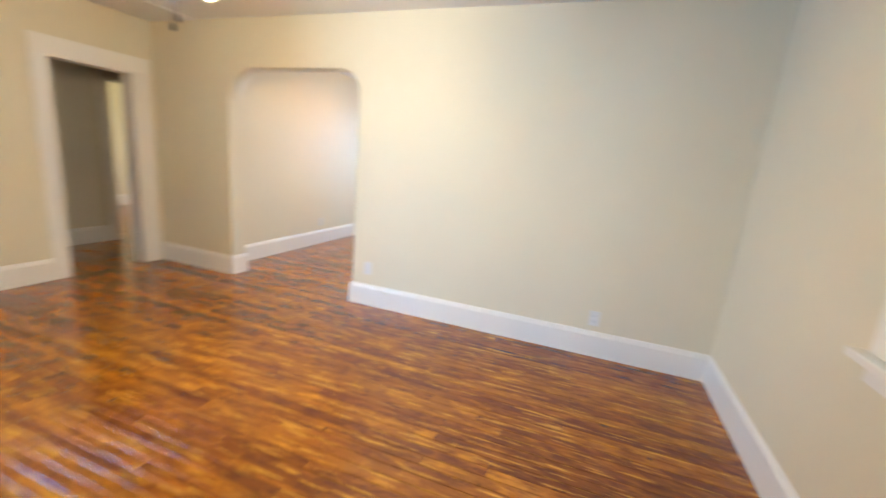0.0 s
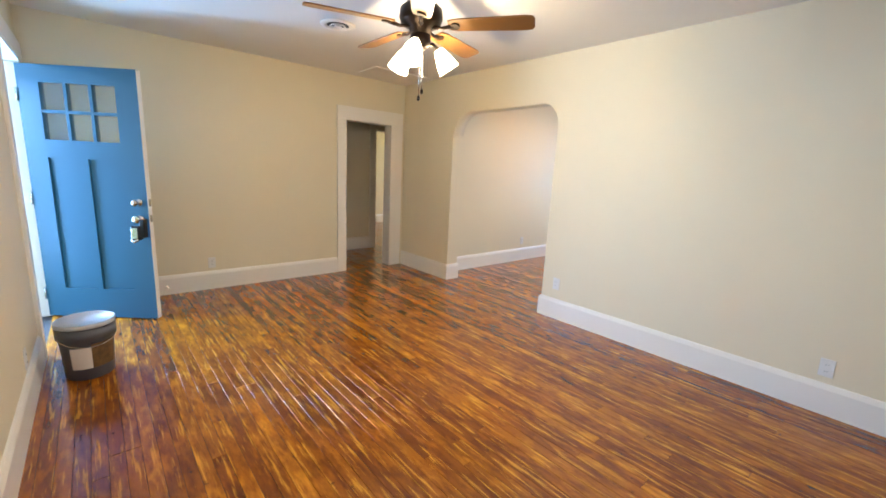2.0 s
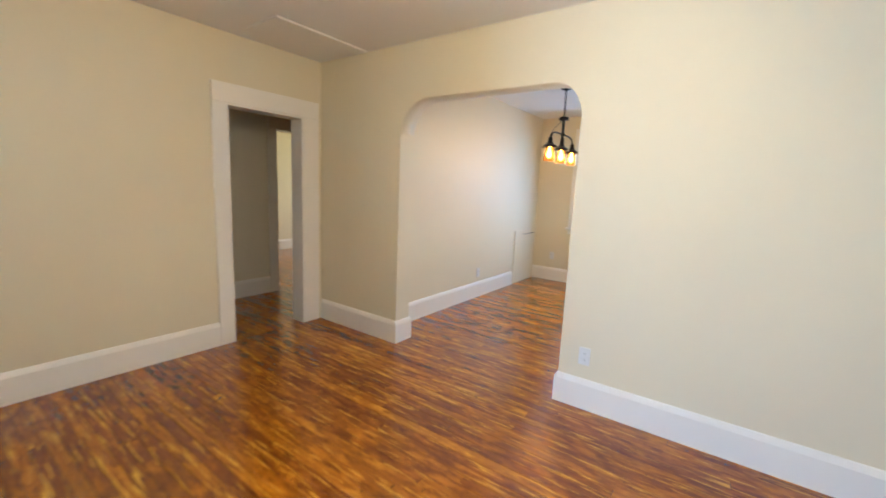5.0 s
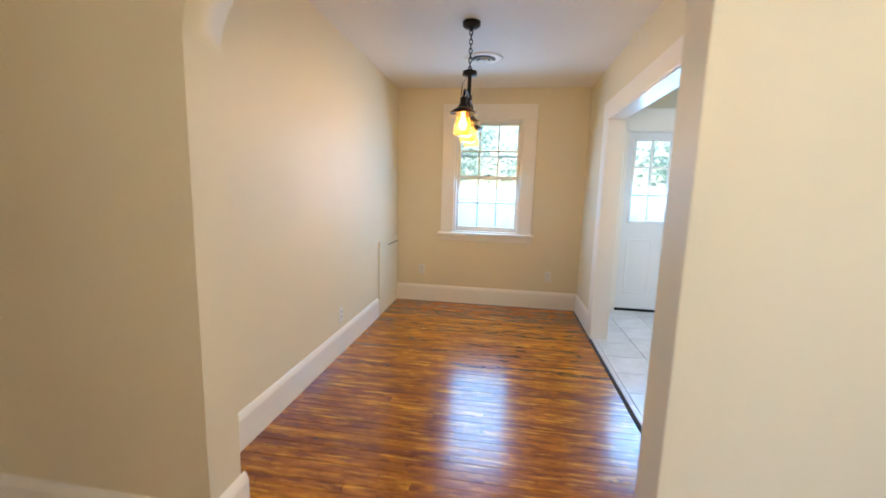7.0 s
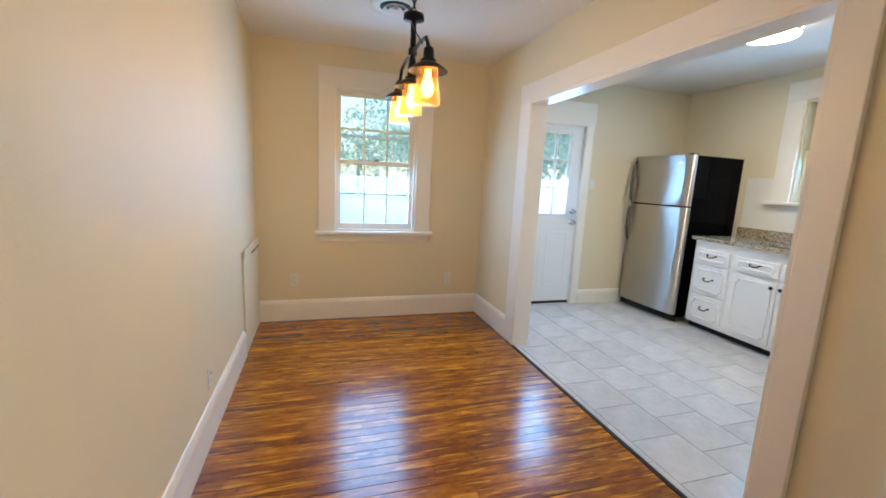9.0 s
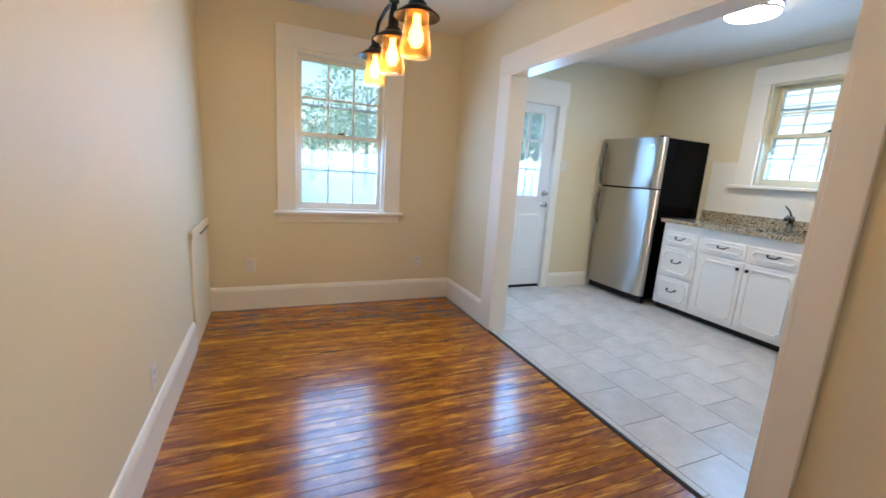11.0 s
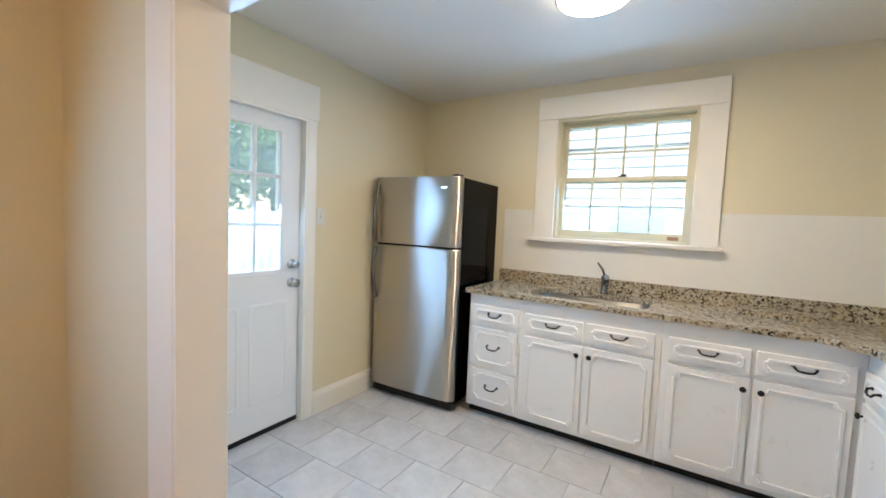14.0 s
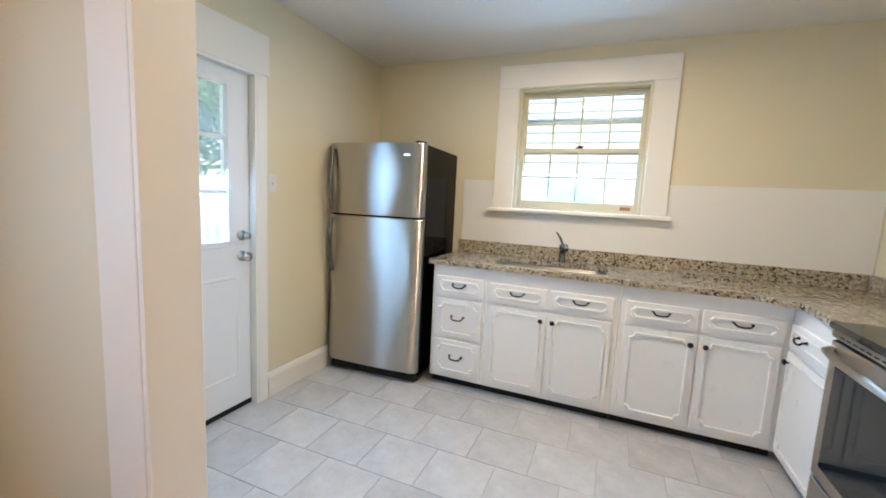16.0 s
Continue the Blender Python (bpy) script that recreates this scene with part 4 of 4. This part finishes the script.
def counter():
    """L-shaped slab with a sink cut-out, joined from strips."""
    c = thing("countertop", (1.8, -5.25, 0.91), "speckled beige granite countertop with a backsplash strip", "countertop")
    bm = bmesh.new()
    sx0, sx1, sy0, sy1 = 1.66, 2.42, -5.41, -5.02
    yb = KY + 0.008
    outer = [(2.855, yb), (2.855, CF), (0.90, CF), (0.745, CF + 0.13), (0.745, -4.416), (0.178, -4.416), (0.178, yb)]
    hole, rr = [], 0.09
    for cx, cy, a0 in ((sx1 - rr, sy1 - rr, 0), (sx0 + rr, sy1 - rr, 90), (sx0 + rr, sy0 + rr, 180), (sx1 - rr, sy0 + rr, 270)):
        for k in range(7):
            a = radians(a0 + 15 * k)
            hole.append((cx + rr * math.cos(a), cy + rr * math.sin(a)))
    z0, z1 = CT - 0.034, CT
    loops = []
    for pts in (outer, hole):
        vs = [bm.verts.new((x, y, z1)) for x, y in pts]
        for i in range(len(vs)):
            bm.edges.new((vs[i], vs[(i + 1) % len(vs)]))
    top = bmesh.ops.triangle_fill(bm, use_beauty=True, edges=bm.edges[:])["geom"]
    faces = [f for f in top if isinstance(f, bmesh.types.BMFace)]
    ext = bmesh.ops.extrude_face_region(bm, geom=faces)["geom"]
    for v in ext:
        if isinstance(v, bmesh.types.BMVert):
            v.co.z = z0
    part("slab", bm, GRAN, c)
    part("backsplash", box(0.20, 2.855, yb, yb + 0.02, CT, CT + 0.10, 0.003), GRAN, c)
    part("side_splash", box(0.178, 0.198, yb + 0.021, -4.416, CT, CT + 0.10, 0.003), GRAN, c)
    sink = thing("kitchen_sink", (2.04, -5.23, 0.76), "undermount stainless steel kitchen sink", "sink")
    bowl = bmesh.new()
    rings = []
    for k, z in ((1.03, z0 - 0.001), (1.0, z0 - 0.004), (0.95, 0.76), (0.85, 0.745), (0.08, 0.74)):
        rings.append([bowl.verts.new((2.04 + (x - 2.04) * k, -5.215 + (y + 5.215) * k, z)) for x, y in hole])
    for a, b in zip(rings, rings[1:]):
        for i in range(len(a)):
            f = bowl.faces.new((a[i], a[(i + 1) % len(a)], b[(i + 1) % len(a)], b[i]))
            f.smooth = True
    bowl.faces.new(rings[-1])
    part("bowl", bowl, SINKST, sink)
    part("drain", lathe(bmesh.new(), [(0.045, 0.741), (0.045, 0.745), (0.03, 0.744), (0.0001, 0.742)], (2.04, -5.235, 0), 20), CHROME, sink)


counter()
single("countertop_piece", box(0.18, 0.745, -3.64, -3.435, CT - 0.034, CT, 0.003), GRAN, "short speckled granite counter piece at the range", "countertop")
offcut = single("granite_offcut", box(-0.185, 0.185, -0.085, 0.085, 0, 0.032), GRAN, "loose granite offcut lying on the counter", "granite slab")
offcut.location = (1.02, -5.385, CT)


def faucet(x, y):
    f = thing("faucet", (x, y, CT), "dark nickel single-lever kitchen faucet", "faucet")
    part("body", lathe(bmesh.new(), [(0.03, CT), (0.03, CT + 0.008), (0.022, CT + 0.015), (0.022, CT + 0.10), (0.026, CT + 0.105), (0.024, CT + 0.13), (0.0001, CT + 0.14)], (x, y, 0)), DARKNI, f)
    part("spout", tube(bmesh.new(), [(x, y, CT + 0.08), (x - 0.02, y + 0.06, CT + 0.125), (x - 0.035, y + 0.13, CT + 0.135), (x - 0.04, y + 0.165, CT + 0.11)], [0.018, 0.017, 0.016, 0.017], 12), DARKNI, f)
    part("lever", tube(bmesh.new(), [(x, y, CT + 0.13), (x + 0.02, y + 0.01, CT + 0.18), (x + 0.05, y + 0.03, CT + 0.225)], [0.008, 0.008, 0.006], 10), DARKNI, f)


faucet(1.99, -5.455)


def fridge():
    x0, x1, y0, yf = 2.90, 3.672, -5.53, -4.775
    f = thing("refrigerator", ((x0 + x1) / 2, (y0 + yf) / 2, 0), "stainless steel top-freezer refrigerator with black sides", "refrigerator")
    part("body", box(x0, x1, y0, yf - 0.075, 0.06, 1.745, 0.008), BLACK, f, "gloss black cabinet")
    part("base_grille", box(x0 + 0.02, x1 - 0.02, yf - 0.10, yf - 0.05, 0.02, 0.085, 0.004), BLACKM, f)

    def door(z0, z1):
        bm = bmesh.new()
        n = 18
        rows = []
        for i in range(n + 1):
            s = i / n
            x = x0 + (x1 - x0) * s
            e = abs(2 * s - 1)
            y = yf - 0.012 * e ** 2 - (0.03 * ((e - 0.93) / 0.07) ** 2 if e > 0.93 else 0)
            rows.append([bm.verts.new(v) for v in ((x, yf - 0.068, z0), (x, y - 0.004, z0), (x, y, z0 + 0.006), (x, y, z1 - 0.006), (x, y - 0.004, z1), (x, yf - 0.068, z1))])
        for a, b in zip(rows, rows[1:]):
            for k in range(6):
                g = bm.faces.new((a[k], a[(k + 1) % 6], b[(k + 1) % 6], b[k]))
                g.smooth = k == 2
        bm.faces.new(rows[0])
        bm.faces.new(rows[-1])
        return bm
    lower = part("door", door(0.095, 1.222), STEEL, f, "brushed stainless lower door")
    upper = part("door", door(1.236, 1.75), STEEL, f, "brushed stainless freezer door")
    hx = x1 - 0.055
    for d, za, zb in ((lower, 1.205, 0.80), (upper, 1.25, 1.70)):
        pts = []
        for i in range(13):
            s = i / 12
            pts.append((hx, yf - 0.01 + 0.046 * math.sin(math.pi * min(1, 0.12 + s * 0.88)) ** 0.7, za + (zb - za) * s))
        part("handle", tube(bmesh.new(), pts, 0.013, 10), DARKNI, d, "curved dark steel bar handle")
    part("badge", box(x0 + 0.10, x0 + 0.15, yf - 0.006, yf + 0.001, 1.66, 1.675, 0.001), CHROME, upper)
    for x in (x0 + 0.05, x1 - 0.05):
        for y in (y0 + 0.05, yf - 0.12):
            part("foot", lathe(bmesh.new(), [(0.02, 0.0), (0.02, 0.03), (0.012, 0.035), (0.012, 0.062)], (x, y, 0), 12), BLACKM, f)
    part("hinge_cover", box(x0 + 0.02, x0 + 0.08, yf - 0.10, yf - 0.03, 1.75, 1.765, 0.004), BLACKM, f)


fridge()
bpy.data.objects["refrigerator"].matrix_basis = Matrix.Translation((3.285, -5.175, 0)) @ Matrix.Rotation(radians(3), 4, "Z")


def kitchen_range():
    y0, y1, xf = -4.41, -3.645, 0.765
    r = thing("range", (0.45, -4.06, 0), "stainless electric range with a black glass top and oven door", "range")
    body = part("body", box(0.185, xf - 0.04, y0 + 0.004, y1 - 0.004, 0.05, 0.90, 0.004), BLACK, r, "black enamel sides")
    part("cooktop", box(0.185, xf + 0.035, y0 - 0.0, y1 + 0.0, 0.93, 0.958, 0.006), COOK, r, "black glass cooktop")
    part("control_strip", box(xf - 0.04, xf + 0.025, y0 + 0.005, y1 - 0.005, 0.895, 0.929, 0.006), STEEL, r)
    for k in range(14):
        y = y0 + 0.08 + k * 0.045
        part("vent_slot", box(xf + 0.024, xf + 0.027, y, y + 0.03, 0.908, 0.914), BLACKM, r)
    d = part("oven_door", box(xf - 0.038, xf + 0.022, y0 + 0.008, y1 - 0.008, 0.30, 0.885, 0.008), STEEL, r, "brushed steel oven door")
    part("oven_window", box(xf + 0.022, xf + 0.027, y0 + 0.075, y1 - 0.075, 0.36, 0.79, 0.004), OVENGLASS, d, "dark oven glass")
    pts = [(xf + 0.02, y0 + 0.03, 0.845), (xf + 0.055, y0 + 0.06, 0.845), (xf + 0.075, y0 + 0.2, 0.845), (xf + 0.08, (y0 + y1) / 2, 0.845), (xf + 0.075, y1 - 0.2, 0.845), (xf + 0.055, y1 - 0.06, 0.845), (xf + 0.02, y1 - 0.03, 0.845)]
    part("handle", tube(bmesh.new(), pts, 0.016, 12), STEEL, d, "curved steel oven handle")
    part("drawer", box(xf - 0.038, xf + 0.02, y0 + 0.008, y1 - 0.008, 0.07, 0.29, 0.008), STEEL, r, "brushed steel storage drawer")
    part("backguard", box(0.185, 0.24, y0, y1, 0.958, 1.10, 0.008), BLACK, r)
    for y in (y0 + 0.06, y1 - 0.06):
        for x in (0.24, xf - 0.1):
            part("foot", lathe(bmesh.new(), [(0.018, 0), (0.018, 0.052)], (x, y, 0), 12), BLACKM, r)


kitchen_range()


# ---------- outdoors ----------
structure("ground", box(-300, 300, -300, 300, -0.75, -0.5), LAWN, "mown green lawn", "ground")


def tree(x, y, h, r, seed, name="tree", label="leafy green garden tree"):
    rnd = random.Random(seed)
    t = thing(name, (x, y, -0.5), label, "tree", "garden trees")
    trunk = tube(bmesh.new(), [(x, y, -0.5), (x + 0.1, y, h * 0.3), (x - 0.05, y + 0.1, h * 0.7)], [0.22, 0.16, 0.06], 10)
    for k in range(6):
        a = rnd.uniform(0, 6.28)
        z = h * rnd.uniform(0.3, 0.6)
        tube(trunk, [(x, y, z), (x + r * 0.4 * math.cos(a), y + r * 0.4 * math.sin(a), z + h * 0.15), (x + r * 0.75 * math.cos(a), y + r * 0.75 * math.sin(a), z + h * 0.22)], [0.07, 0.05, 0.02], 6)
    part("trunk", trunk, BARK, t)
    verts, faces = [], []
    clumps = [(Vector((rnd.gauss(0, 1), rnd.gauss(0, 1), rnd.gauss(0, 1))).normalized() * rnd.uniform(0.4, 1.0)) for _ in range(45)]
    for c in clumps:
        cx, cy, cz = x + c.x * r, y + c.y * r, h * 0.55 + c.z * h * 0.45
        for _ in range(60):
            o = Vector((rnd.gauss(0, 0.16), rnd.gauss(0, 0.16), rnd.gauss(0, 0.13))) * r
            a, b = Vector((rnd.uniform(-1, 1), rnd.uniform(-1, 1), rnd.uniform(-0.6, 0.6))).normalized() * 0.17, Vector((rnd.uniform(-1, 1), rnd.uniform(-1, 1), rnd.uniform(-1, 1))).normalized() * 0.13
            p = Vector((cx, cy, cz)) + o
            i = len(verts)
            verts += [p - a, p + b, p + a, p - b]
            faces.append((i, i + 1, i + 2, i + 3))
    me = bpy.data.meshes.new("crown")
    me.from_pydata(verts, [], faces)
    me.materials.append(LEAF)
    cr = new("crown", me)
    cr.parent = t
    cr.matrix_parent_inverse = t.matrix_basis.inverted()
    return t


for i, (x, y, h, r) in enumerate([(44, 4.0, 9, 5.5), (42, -5, 8, 5.5), (17, -10.5, 7, 3.2), (15, -13.5, 8, 3.4), (20, -15.5, 10, 4.2), (36, -9, 11, 4.6), (-15, 3.5, 8, 3.2), (-19, -3, 9, 3.6), (-17, 10, 8, 3.4)]):
    tree(x, y, h, r, i)


def deck():
    d = thing("deck", (5.3, -4.0, -0.5), "weathered wooden back deck with a white railing", "deck")
    for k in range(36):
        part("board", box(3.86, 6.9, -8.1 + k * 0.145, -8.1 + k * 0.145 + 0.138, -0.09, -0.05), DECKW, d)
    for x in (4.0, 6.8):
        for y in (-8.0, -5.5, -3.0):
            part("post", box(x - 0.045, x + 0.045, y - 0.045, y + 0.045, -0.5, 1.38, 0.004), SIDING, d)
    for z in (0.12, 1.29):
        part("rail", box(6.77, 6.83, -7.95, -3.05, z, z + 0.06, 0.004), SIDING, d)
    for k in range(36):
        y = -7.88 + k * 0.135
        part("baluster", box(6.785, 6.815, y - 0.016, y + 0.016, 0.18, 1.29), SIDING, d)
    return d


deck()


def neighbour_house():
    h = thing("neighbour_house", (2.5, -13, -0.5), "white clapboard neighbouring house with a grey roof", "house")
    y = -10.2
    part("wall", box(-6, 9, -17, y, -0.5, 5.2), SIDING, h)
    for k in range(31):
        z = -0.35 + k * 0.18
        bm = bmesh.new()
        vs = [bm.verts.new(p) for p in ((-6, y, z + 0.178), (9, y, z + 0.178), (9, y + 0.022, z), (-6, y + 0.022, z), (-6, y, z), (9, y, z))]
        bm.faces.new((vs[0], vs[1], vs[2], vs[3]))
        bm.faces.new((vs[3], vs[2], vs[5], vs[4]))
        part("clapboard", bm, SIDING, h)
    rf = bmesh.new()
    vs = [rf.verts.new(p) for p in ((-6.4, y + 0.5, 5.1), (9.4, y + 0.5, 5.1), (9.4, -13.6, 7.4), (-6.4, -13.6, 7.4), (9.4, -17.5, 5.1), (-6.4, -17.5, 5.1))]
    rf.faces.new((vs[0], vs[1], vs[2], vs[3]))
    rf.faces.new((vs[3], vs[2], vs[4], vs[5]))
    rf.faces.new((vs[0], vs[3], vs[5]))
    rf.faces.new((vs[1], vs[4], vs[2]))
    part("roof", rf, ROOFM, h)
    for x in (2.35, -2.5, 5.8):
        w = part("window", box(x - 0.55, x + 0.55, y + 0.0225, y + 0.06, 0.5, 1.95, 0.004), SIDING, h)
        part("pane", box(x - 0.45, x + 0.45, y + 0.06, y + 0.066, 0.6, 1.2), FARPANE, w)
        part("pane", box(x - 0.45, x + 0.45, y + 0.06, y + 0.066, 1.24, 1.85), FARPANE, w)


neighbour_house()


# ---------- floor pieces ----------
def plank_mesh(length, w=0.0615):
    bm = bmesh.new()
    g, c = 0.0006, 0.0008
    prof = [(g, -0.006), (g, -c), (g + c, 0), (w - g - c, 0), (w - g, -c), (w - g, -0.006)]
    a, b = [[bm.verts.new((x, y, z)) for x, z in prof] for y in (0.001, length - 0.001)]
    for i in range(len(prof) - 1):
        bm.faces.new((a[i], a[i + 1], b[i + 1], b[i]))
    bm.faces.new(a)
    bm.faces.new(b)
    return mesh_of("plank", bm, FLOOR)


PW = 0.062
LENGTHS = [round(0.6 + 0.15 * k, 2) for k in range(20)]
MESHES = {}
rnd = random.Random(5)


def lay(x0, x1, y0, y1):
    count = int(math.ceil((x1 - x0) / PW))
    for k in range(count):
        x, y = x0 + k * PW, y0
        want = rnd.choice(LENGTHS[2:16])
        while y < y1 - 0.01:
            left = y1 - y
            ln = round(left if want > left - 0.4 else want, 3)
            if ln not in MESHES:
                MESHES[ln] = plank_mesh(ln)
            ob = new("plank", MESHES[ln])
            ob.location = (x, y, rnd.uniform(-0.0006, 0.0004))
            ob.parent = floor
            y += ln
            want = rnd.choice(LENGTHS[6:])


lay(FX, 0.0, RY, 0.0)
lay(0.0, WX, THRESH, DW)
lay(-1.2, 1.2, 0.0, 1.3)
lay(-0.2, 2.9, 1.3, 4.05)

TW, TH = 0.325, 0.325


def tile_mesh(w, h):
    return mesh_of("tile", box(0.0016, w - 0.0016, 0.0016, h - 0.0016, -0.0015, 0.004, 0.0018), TILE)


TILES = {}
row = 0
for r in range(-5, 6):
    ya, yb = -4.23 - TH * r - TH, -4.23 - TH * r
    ya, yb = max(ya, KY), min(yb, THRESH - 0.026)
    if yb - ya < 0.03:
        continue
    off = 2.27 + 0.5 * TW * (r % 2) - 8 * TW
    for k in range(16):
        xa, xb = off + k * TW, off + (k + 1) * TW
        xa, xb = max(xa, 0.17), min(xb, KX + 0.02)
        if xb - xa < 0.03:
            continue
        key = (round(xb - xa, 3), round(yb - ya, 3))
        if key not in TILES:
            TILES[key] = tile_mesh(*key)
        ob = new("tile", TILES[key])
        ob.location = (xa, ya, 0)
        ob.parent = kfloor
